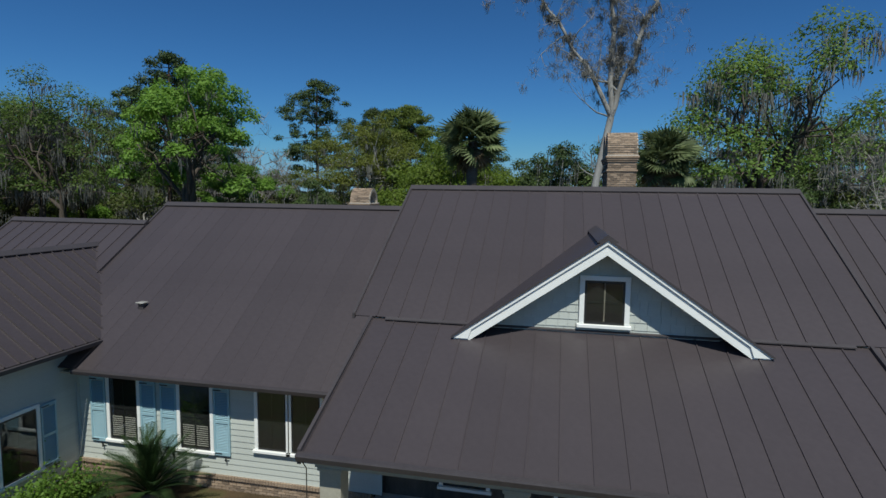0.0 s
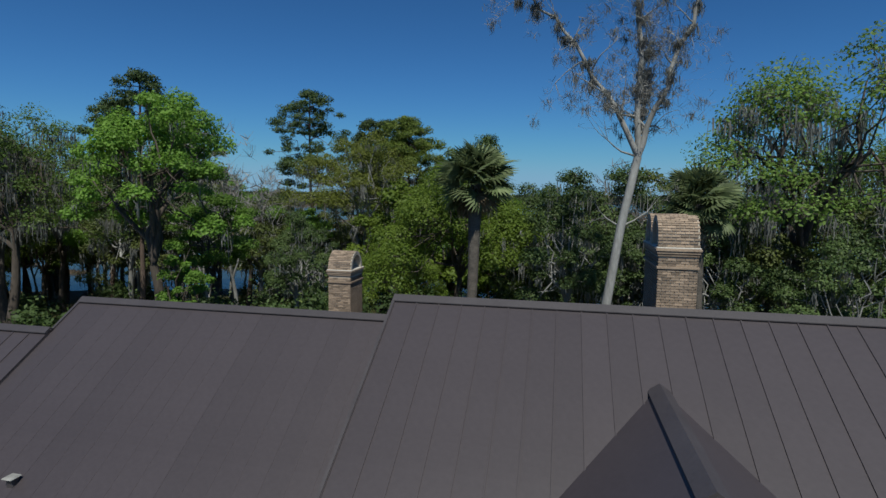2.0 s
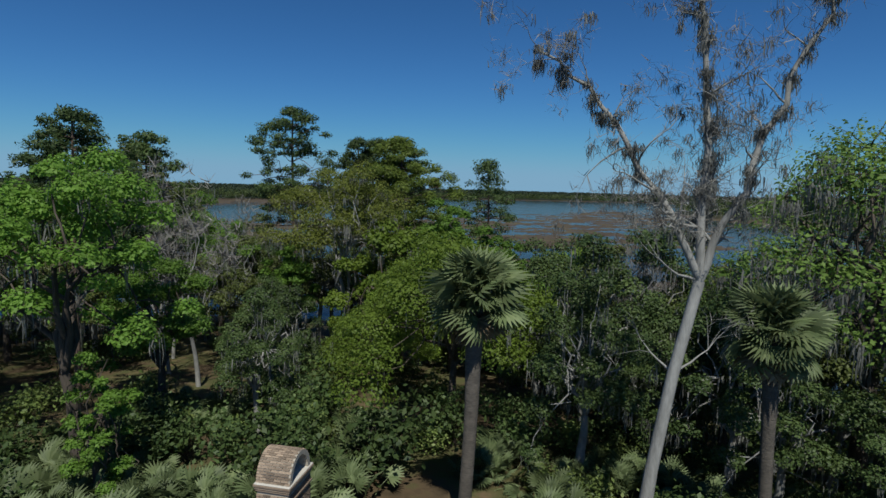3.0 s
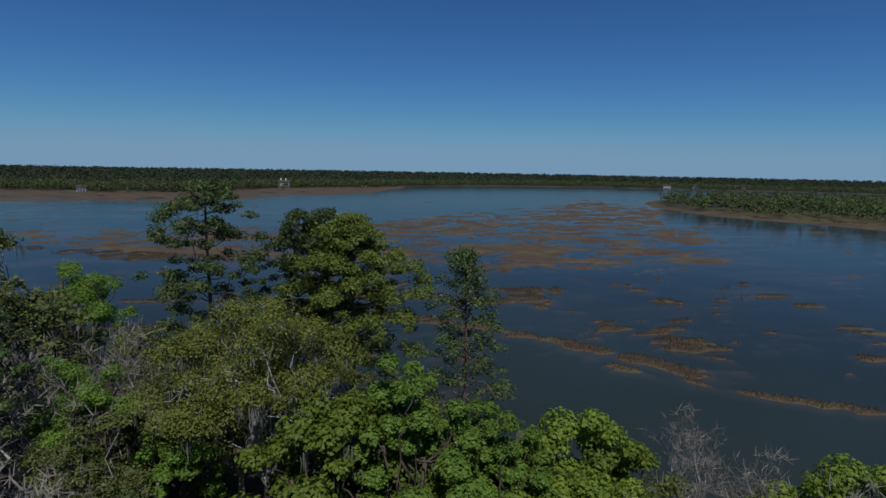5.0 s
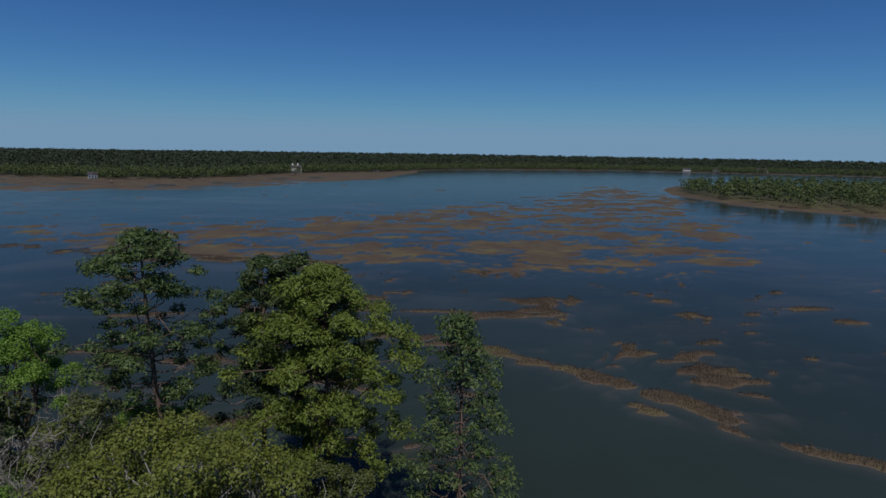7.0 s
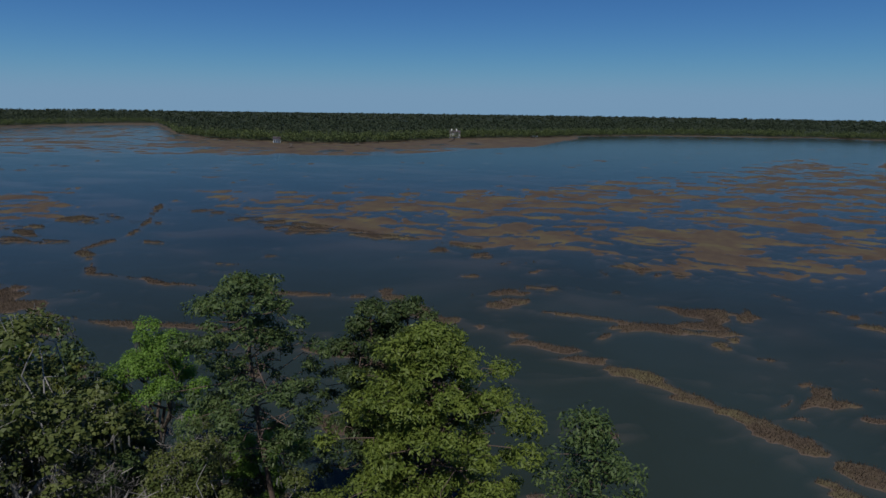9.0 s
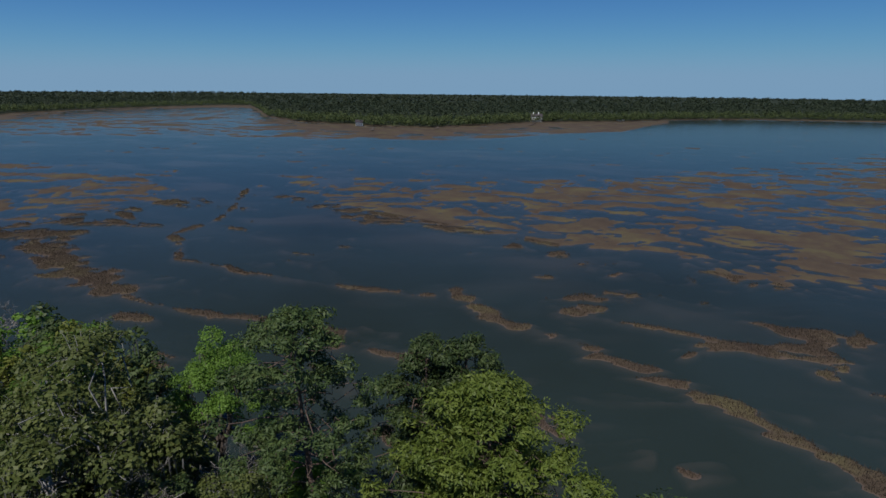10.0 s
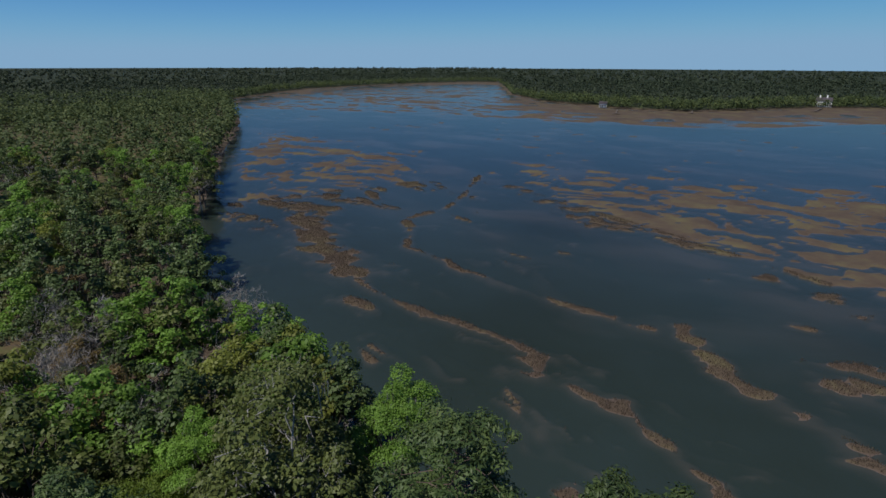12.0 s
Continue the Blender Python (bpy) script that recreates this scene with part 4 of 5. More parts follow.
def crown_lobes(rng, h, spread, low, n, thick=1.0):
    """Rounded masses of foliage over an uneven dome, in tiers with gaps: their centres and radii."""
    out, ph = [], rng.uniform(0, 6.28, 4)
    for k in range(n):
        u = math.sqrt((k + 0.5) / n) * rng.uniform(0.8, 1.12)
        a = 2.399 * k + rng.uniform(-0.45, 0.45)
        bulge = 1 + 0.17 * math.sin(2 * a + ph[0]) + 0.15 * math.sin(3 * a + ph[1])
        crest = 1 + 0.16 * math.sin(2 * a + ph[2]) * min(1, 2 * u) + 0.12 * math.sin(3 * a + 5 * u + ph[3])
        r = spread * rng.uniform(0.12, 0.25) * thick
        roof_ = math.sqrt(max(0.0, 1 - min(1.0, u) ** 2.0))
        z = h * (low + (1 - low) * min(1.0, roof_ * crest * rng.uniform(0.66, 1.0))) - r * 0.5
        if k % 3 == 2:
            z -= h * (1 - low) * rng.uniform(0.2, 0.6) * roof_
        reach_ = spread * 0.88 * u * bulge
        out.append((reach_ * math.cos(a), reach_ * math.sin(a), z, r))
    return np.array(out)


def lobe_leaves(rng, lobes, per, size, flat=0.72, aspect=0.62, below=-0.35, ragged=0.22):
    """Leaves on the outer and upper side of each mass, denser on larger ones."""
    cs, ds = [], []
    for x, y, z, r in lobes:
        n_ = max(12, int(per * (r / lobes[:, 3].mean()) ** 2))
        d = rng.normal(size=(n_ * 2, 3))
        d /= np.linalg.norm(d, axis=1)[:, None]
        d = d[d[:, 2] > below - 0.25 * rng.random(len(d))][:n_]
        f = (d @ rng.normal(size=(3, 5)) * 4.0 + rng.uniform(0, 6, 5))
        q = r * (0.88 + ragged * np.sin(f).mean(1, keepdims=True) * 2.0 + 0.2 * rng.normal(size=(len(d), 1)).clip(-1.6, 1.2))
        cs.append(np.array((x, y, z)) + d * q * (1, 1, flat))
        ds.append(d + (0, 0, 0.25))
    return leaves(rng, np.concatenate(cs), size, aspect, 0, 0.7, out=np.concatenate(ds))


def reach_limb(rng, wood, a, b_, r0, r1, sides=5, bend=0.12):
    """A limb from a to b that climbs first and then spreads."""
    a, b_ = np.array(a, float), np.array(b_, float)
    ln = np.linalg.norm(b_ - a)
    pts = []
    for t in np.linspace(0, 1, 6):
        p = a + (b_ - a) * t
        p[2] += (b_[2] - a[2]) * 0.18 * math.sin(math.pi * t)
        pts.append(p + rng.normal(size=3) * ln * bend * 0.35 * math.sin(math.pi * t))
    wood.add(*tube(pts, np.linspace(r0, r1, 6), sides))
    return pts


def broadleaf(name, label, seed, h=14, spread=5.0, low=0.4, leaf=GREEN, n=34, per=420, size=0.26, bark=BARK, moss=0, group="trees of the bank", fork=0.34, twigs=0, ragged=0.22):
    """A trunk that forks into limbs, each ending in rounded masses of leaves."""
    rng = np.random.default_rng(seed)
    t = thing(name, label, "tree", group=group)
    wood, tips = Soup(), []
    lobes = crown_lobes(rng, h, spread, low, n)
    r0 = 0.11 + h * 0.012
    path, rad, d = limb(rng, (0, 0, -0.3), (rng.normal() * 0.05, rng.normal() * 0.05, 1), h * fork + 0.3, r0, 0.06, 4, 0.05)
    rad = np.linspace(r0 * 1.25, r0 * 0.8, 5)
    wood.add(*tube(path, rad, 8))
    top = path[-1]
    mains = []
    for k in range(6):
        a = k * 1.05 + rng.uniform(-0.3, 0.3)
        e = np.array((math.cos(a) * spread * 0.45, math.sin(a) * spread * 0.45, h * (low * 0.55 + 0.42)))
        mains.append(reach_limb(rng, wood, top, e, r0 * 0.55, r0 * 0.22, 6, 0.3))
    for x, y, z, r in lobes:
        c = np.array((x, y, z))
        i = min(range(6), key=lambda q: np.linalg.norm(mains[q][-1] - c))
        pts = reach_limb(rng, wood, mains[i][rng.integers(2, 6)], c, r0 * 0.2, 0.02, 4, 0.3)
        for k in range(3 + twigs):
            w = rng.normal(size=3) + (0, 0, 0.4)
            w *= r * (0.75 if not twigs else 1.15) / np.linalg.norm(w)
            wood.add(*tube([c, c + w * 0.5 + rng.normal(size=3) * 0.1, c + w], [0.025, 0.016, 0.008], 3))
        for k in range(4):
            a = rng.uniform(0, 6.28)
            tips.append(c + (math.cos(a) * r * 0.8, math.sin(a) * r * 0.8, -r * 0.3))
    smooth(part("trunk", wood.out(), bark, t))
    part("crown", lobe_leaves(rng, lobes, per, size, ragged=ragged), leaf, t)
    if moss:
        tagged(part("spanish_moss", strands(rng, np.array(tips), moss * 5, 0.6, 2.4, 0.05), MOSS, t, "grey hanging moss"), kind="stuff")
    return t


def pine(name, label, seed, h=30, spread=5, clear=0.45, leaf=NEEDLE, per=150, whorls=14, group="pines on the shore", head=0.55, dense=4):
    """A straight bole, crooked level branches and flat tufts of needles with gaps between."""
    rng = np.random.default_rng(seed)
    t = thing(name, label, "pine tree", group=group)
    wood, tufts = Soup(), []
    path, rad, d = limb(rng, (0, 0, -0.3), (0, 0, 1), h, 0.08 + h * 0.0085, 0.03, 9, 0.02)
    wood.add(*tube(path, rad, 8))
    turn = rng.uniform(0, 6)
    for k in range(whorls):
        g = k / (whorls - 1)
        f = clear + (0.985 - clear) * g ** 0.8
        q = f * 9
        i0 = min(8, int(q))
        at = path[i0] + (path[i0 + 1] - path[i0]) * (q - i0)
        wide = (0.78 + 0.22 * math.sin(3 * g)) * min(1.0, ((1.03 - g) / head) ** 0.55)
        for m in range(dense):
            turn += 2.399
            ln = spread * wide * rng.uniform(0.35, 1.1)
            pts = reach_limb(rng, wood, at, at + np.array((math.cos(turn) * ln, math.sin(turn) * ln, ln * rng.uniform(-0.12, 0.34))), rad[i0] * 0.30 + 0.02, 0.02, 4, 0.22)
            r = rng.uniform(0.6, 1.15) * (0.55 + 0.075 * spread)
            tufts.append((*pts[-1], r))
            if ln > spread * 0.4:
                side = np.array((-math.sin(turn), math.cos(turn), 0.1)) * rng.choice((-1, 1)) * ln * 0.28
                e = pts[3] + side
                wood.add(*tube([pts[3], e], [0.035, 0.015], 3))
                tufts.append((*e, r * rng.uniform(0.65, 0.95)))
    tufts.append((*path[-1], 0.8))
    smooth(part("trunk", wood.out(), PINEBARK, t))
    part("crown", lobe_leaves(rng, np.array(tufts), per, 0.40, 0.62, 0.34, -0.75, 0.34), leaf, t)
    return t


def bare(name, label, seed, h=14, spread=4, bark=GREYBARK, depth=4, moss=0, kids=3, r0=None, group="bare trees"):
    rng = np.random.default_rng(seed)
    t = thing(name, label, "tree", group=group)
    wood, tips = Soup(), []
    r0 = r0 or h * 0.013
    path, rad, d = limb(rng, (0, 0, -0.3), (0.04, 0.02, 1), h * 0.5, r0, 0.05, 6, 0.05)
    wood.add(*tube(path, rad, 8))
    for k in range(5):
        at = path[3 + k % 4]
        a = 2.2 * k
        branching(rng, wood, at, (math.cos(a) * spread / h * 2, math.sin(a) * spread / h * 2, 1), h * 0.24, r0 * 0.5, depth - 1, tips, 0.42, kids, 0.68, 5, 0.12, 0.04)
    smooth(part("trunk", wood.out(), bark, t))
    rt = np.array(tips)
    tw = Soup()
    for p in rt:
        for k in range(4):
            w = rng.normal(size=3) + (0, 0, 0.7)
            w /= np.linalg.norm(w)
            u = np.cross(w, rng.normal(size=3)) * 0.018
            e = p + w * rng.uniform(0.5, 1.1)
            tw.add([p - u, p + u, e + u * 0.3, e - u * 0.3], [(0, 1, 2, 3)])
    tagged(part("twig_spray", tw.out(), TWIG, t), kind="stuff")
    if moss:
        tagged(part("spanish_moss", strands(rng, rt, moss * 5, 0.4, 1.6), MOSS, t, "grey hanging moss"), kind="stuff")
    return t


def dead_giant(seed):
    rng = np.random.default_rng(seed)
    t = thing("dead_tree", "tall pale dead tree hung with grey spanish moss", "tree", group="bare trees")
    wood, tips = Soup(), []
    trunk = [(0, 0, -0.4), (0.05, 0, 2), (0.35, 0.05, 5), (0.85, 0.1, 8.6), (1.5, 0.15, 12.0)]
    wood.add(*tube(trunk, [0.34, 0.27, 0.23, 0.21, 0.19], 10))
    leaders = (([(1.5, 0.15, 12.0), (0.7, 0.2, 13.9), (-0.8, 0.3, 15.6), (-1.6, 0.3, 17.6), (-2.9, 0.2, 19.0), (-4.3, 0.2, 19.9)], 0.145),
               ([(1.5, 0.15, 12.0), (1.35, 0.0, 14.2), (1.4, 0.1, 16.8), (1.2, 0.3, 19.4), (1.0, 0.3, 21.4), (0.6, 0.2, 23.6)], 0.16),
               ([(1.5, 0.15, 12.0), (1.95, 0.0, 13.6), (2.7, -0.2, 15.8), (3.5, -0.2, 18.2), (4.5, -0.1, 20.3), (4.8, 0.0, 23.0)], 0.155),
               ([(1.5, 0.15, 12.0), (1.6, 0.9, 13.8), (1.9, 1.8, 15.4), (2.2, 2.4, 17.6)], 0.09))
    clad = []
    for line, r in leaders:
        q = np.linspace(0, len(line) - 1, 13)
        path = np.stack([np.interp(q, np.arange(len(line)), [p[i] for p in line]) for i in range(3)], -1)
        path[1:] += rng.normal(size=(12, 3)) * (0.10, 0.10, 0.03)
        rad = np.linspace(r, r * 0.28, 13)
        wood.add(*tube(path, rad, 8))
        clad.append(path[4:])
        for k in range(12):
            i = 2 + k % 11
            d = path[min(12, i + 1)] - path[i - 1]
            d /= np.linalg.norm(d)
            branching(rng, wood, path[i], d * 0.9 + rng.normal(size=3) * 0.62, rng.uniform(0.8, 2.0), rad[i] * 0.5, 3, tips, 0.55, 3, 0.66, 5, 0.24, 0.02)
    clad = np.concatenate(clad)
    for k in range(3):
        branching(rng, wood, trunk[3 + k % 2], rng.normal(size=3) * (1, 1, 0.2) + (0, 0, 0.25), 2.2, 0.06, 2, tips, 0.6, 3, 0.6, 4)
    smooth(part("trunk", wood.out(), GREYBARK, t))
    rt, tw = np.array(tips), Soup()
    for p in rt:
        for k in range(3):
            w = rng.normal(size=3) + (0, 0, 0.2)
            w /= np.linalg.norm(w)
            u = np.cross(w, rng.normal(size=3)) * 0.006
            e = p + w * rng.uniform(0.15, 0.5)
            tw.add([p - u, p + u, e + u * 0.3, e - u * 0.3], [(0, 1, 2, 3)])
    tagged(part("twig_spray", tw.out(), TWIG, t), kind="stuff")
    near = np.repeat(clad, 3, axis=0) + rng.normal(size=(len(clad) * 3, 3)) * (0.09, 0.09, 0.3)
    tagged(part("spanish_moss", strands(rng, np.concatenate([near, near, near, near, rt[::14]]), 9500, 0.3, 0.9, 0.026, 0.3), MOSS, t, "grey hanging moss"), kind="stuff")
    return t


def fan(rng, dry=False, length=1.0, reach=1.15):
    """One fan frond: a stalk along +x and folded leaflets."""
    s = Soup()
    s.add(*tube([(0, 0, 0), (reach * 0.5, 0, 0.12), (reach, 0, 0.1)], [0.025, 0.018, 0.012], 4))
    k = 17
    for i in range(k):
        a = radians(-105 + 210 * i / (k - 1))
        ln = length * (1 - 0.25 * abs(i / (k - 1) - 0.5) * 2) * rng.uniform(0.9, 1.05)
        w = 0.052
        c, sn = math.cos(a), math.sin(a)
        o = np.array((reach, 0, 0.1))
        m1 = o + np.array((c * ln * 0.55, sn * ln * 0.55, 0.02))
        e = o + np.array((c * ln, sn * ln, -0.18 * ln))
        u = np.array((-sn, c, 0.5)) * w
        s.add([o - u * 0.3, o + u * 0.3, m1 + u, m1 - u, e + u * 0.1, e - u * 0.1], [(0, 1, 2, 3), (3, 2, 4, 5)])
    return s.out()


def palm(name, label, seed, h=9.5, fronds=110, size=1.0, group="cabbage palms"):
    rng = np.random.default_rng(seed)
    t = thing(name, label, "palm tree", group=group)
    path, rad, d = limb(rng, (0, 0, -0.3), (0.03, 0.02, 1), h, 0.20, 0.02, 8, 0.03)
    wood = Soup()
    wood.add(*tube(path, [0.23, 0.2, 0.19, 0.19, 0.19, 0.2, 0.22, 0.26, 0.2], 10))
    smooth(part("trunk", wood.out(), PALMBARK, t))
    made = [part("frond", fan(rng, False, 0.95, 0.75), FROND).data, part("frond", fan(rng, False, 0.85, 0.95), FROND).data]
    dry = part("frond", fan(rng, True, 0.8, 0.7), DRYFROND).data
    for o in [o for o in scene.objects if o.name.startswith("frond") and o.parent is None]:
        bpy.data.objects.remove(o)
    for k in range(fronds):
        f = k / fronds
        ob = part("frond", dry if f < 0.2 else made[k % 2], FROND, t)
        tilt = -84 + 165 * f ** 0.8 + rng.uniform(-20, 20)
        grown = size * rng.uniform(0.72, 1.08)
        ob.matrix_basis = Matrix.Translation(path[-1] + np.array((0, 0, -0.45 + 0.75 * f))) @ Euler((rng.uniform(-1.2, 1.2), radians(-tilt), k * 2.399 + rng.uniform(-0.3, 0.3)), "XYZ").to_matrix().to_4x4() @ Matrix.Diagonal((grown, grown, grown, 1))
        if f < 0.2:
            ob["label"] = "dry brown frond"
    return t


def palmetto(seed):
    rng = np.random.default_rng(seed)
    t = thing("saw_palmetto", "low grey-green saw palmetto clump on the sandy ground", "shrub", group="saw palmettos")
    s = Soup()
    for k in range(26):
        v, f = fan(rng, False, 0.75, 0.8)
        e = Euler((rng.uniform(-0.4, 0.4), -radians(rng.uniform(15, 80)), rng.uniform(0, 6.28)), "XYZ").to_matrix()
        m = np.array(e)
        s.add(np.asarray(v) @ m.T + rng.normal(size=3) * (0.55, 0.55, 0.05) + (0, 0, 0.1), f)
    part("foliage", s.out(), FROND, t)
    return t


def shrub(name, label, seed, h=2.2, r=1.6, leaf=SHRUBS, n=700, size=0.28, group="shrubs of the bank"):
    rng = np.random.default_rng(seed)
    t = thing(name, label, "shrub", group=group)
    wood, tips = Soup(), []
    for k in range(7):
        a = rng.uniform(0, 6.28)
        branching(rng, wood, (rng.normal() * 0.15, rng.normal() * 0.15, -0.1), (math.cos(a) * r / h, math.sin(a) * r / h, 1.1), h * 0.62, 0.035, 1, tips, 0.6, 4, 0.6, 4)
    tips = np.array(tips)
    part("stem", wood.out(), BARK, t)
    c = tips[rng.integers(len(tips), size=n)] + rng.normal(size=(n, 3)) * 0.32 * r / 1.6
    c[:, 2] = np.maximum(c[:, 2], 0.05)
    part("foliage", leaves(rng, c, size), leaf, t)
    return t


HOME = Matrix.Translation((0, 0, 0))
USED = set()


def put(ob, x, y, top=None, turn=0.0, scale=1.0, tall=None, z=None):
    """Stands the thing (first time) or a copy of it on the ground at x, y."""
    z = ground_z(x, y) if z is None else z
    s = scale
    if top is not None:
        own = max(v[2] for c in ob.children for v in c.bound_box)
        s = (top - z) / own
        tall = s
        s *= scale
    sz = s if tall is None else tall
    m = Matrix.Translation((x, y, z)) @ Matrix.Rotation(turn, 4, "Z") @ Matrix.Diagonal((s, s, sz, 1))
    if ob.name in USED:
        made = copy_thing(ob, m)
        made.matrix_basis = m
        return made
    USED.add(ob.name)
    ob.matrix_basis = m
    return ob


# the trees that stand out, one by one
rng0 = np.random.default_rng(5)
green_a = broadleaf("maple_tree", "bright spring-green maple tree with moss behind the house", 21, 17.5, 5.2, 0.50, GREEN, 46, 520, 0.205, BARK, 60)
put(green_a, -20.5, 17.6, top=24.4)
green_b = broadleaf("maple_tree", "bright green leafy young maple beside the house", 22, 12.6, 4.0, 0.46, GREEN, 40, 480, 0.18, BARK)
put(green_b, -22.5, 26.2, top=17.8, scale=1.15)
vine = broadleaf("vine_tree", "narrow vivid green tree wrapped in vine leaves", 23, 7.6, 1.9, 0.10, GREEN, 40, 300, 0.16, BARK)
put(vine, -17.6, 16.0, top=14.9, scale=1.0)
oak_y = broadleaf("live_oak", "wide yellow-green live oak in fresh leaf", 31, 13.5, 7.6, 0.46, YGREEN, 62, 600, 0.205, BARK, 70)
put(oak_y, -4.0, 30, top=20.2)
oak_o = broadleaf("live_oak", "tall olive live oak with forked limbs and hanging moss", 32, 21.5, 7.8, 0.60, OAKLEAF, 56, 560, 0.21, GREYBARK, 320, fork=0.30)
put(oak_o, -20.2, 52.4, top=25.4)
green_c = broadleaf("maple_tree", "round bright green tree on the river bank", 24, 15, 4.0, 0.40, GREEN, 34, 420, 0.26)
put(green_c, -7.6, 50, top=21.6)
oak_s = broadleaf("scrub_oak", "low yellow-green oak crowding the river bank", 33, 9.5, 4.6, 0.30, YGREEN, 34, 430, 0.26, BARK, 30)
pine_a = pine("pine_tree", "tall dark pine with a layered crown on the shore", 41, 32.5, 7.0, 0.50, NEEDLE, 190, 15, head=0.5, dense=4)
put(pine_a, -33.7, 68.7, top=33.3)
pine_b = pine("pine_tree", "broad fresh-green pine leaning over the river", 42, 29.3, 8.6, 0.36, YNEEDLE, 260, 19, head=0.7, dense=6)
put(pine_b, -20.1, 73.3, top=29.9)
pine_d = pine("pine_tree", "dark rounded pine on the shore", 44, 29, 6.4, 0.45, NEEDLE, 190, 14, head=0.6, dense=4)
put(pine_d, -27.9, 73.8, top=29.9)
put(pine_d, -23.6, 75.4, top=30.0, turn=2.0)
pine_c = pine("pine_tree", "slender grey-green pine at the water's edge", 43, 26.2, 7.0, 0.20, NEEDLE, 95, 20, head=0.9, dense=4)
put(pine_c, -6.8, 71.3, top=26.8)
put(pine_d, -47.5, 42.4, top=28.1, turn=1.1)
put(pine_d, -38.0, 45.0, top=27.6, turn=4.1)
dark_a = broadleaf("holly_tree", "dark evergreen holly with grey moss", 51, 12.5, 4.2, 0.30, DARK, 36, 420, 0.19, GREYBARK, 110)
put(dark_a, 4.2, 25.5, top=18.5)
moss_a = broadleaf("water_oak", "tall water oak hung with spanish moss", 52, 20, 7.2, 0.48, MIDLEAF, 44, 340, 0.20, BARK, 620, fork=0.42, twigs=3, ragged=0.4)
put(moss_a, 18.2, 26.6, top=28.4)
mixed = broadleaf("bay_tree", "dull mid-green bank tree with grey limbs showing", 54, 15, 5.0, 0.34, OLIVE, 40, 330, 0.25, GREYBARK, 90, twigs=3, ragged=0.35)
put(mixed, -57.9, 60.4, top=27.9)
put(mixed, -49.5, 57.5, top=28.6, turn=2.0, scale=1.05)
big_grey = dead_giant(61)
put(big_grey, 5.6, 15.6, top=32.5)
bare_a = bare("bare_tree", "leafless grey tree with fine twigs", 62, 16, 4, GREYBARK, 4, 40)
put(bare_a, -27, 36, top=25)
for x, y, top, ob in ((4.8, 33, 20, dark_a), (8.8, 34.5, 20.3, dark_a), (1.2, 39, 19, dark_a), (12.3, 38, 20.5, mixed), (6.5, 43, 18.5, mixed), (3.2, 55.5, 17, oak_s), (6.2, 55, 15, oak_s), (-1.8, 53, 17.8, green_c), (-13.2, 50, 19.5, oak_s), (-9.2, 55, 17.5, oak_s), (-96, 36, 21, bare_a), (-92, 41, 21, bare_a), (-101, 42, 22, bare_a), (-88, 34, 20, bare_a), (-84, 40, 21, bare_a), (-107, 37, 21, bare_a), (-108, 63, 19.5, bare_a), (-104, 65, 17, bare_a), (14.2, 57, 17, bare_a), (16.6, 56.5, 16, bare_a), (12.5, 56, 15, bare_a), (23, 55.5, 15.2, oak_s)):
    put(ob, x, y, top=top, turn=rng0.uniform(0, 6.28))
palm_a = palm("cabbage_palm", "cabbage palm with a shaggy round head", 71, 10.2, 120)
put(palm_a, -0.95, 15.9, top=18.4, scale=1.3)
put(palm_a, 10.9, 18.2, top=17.4, turn=2.2, scale=1.2)
put(green_a, -54.9, 72.3, top=22.6, turn=1, scale=1.0)
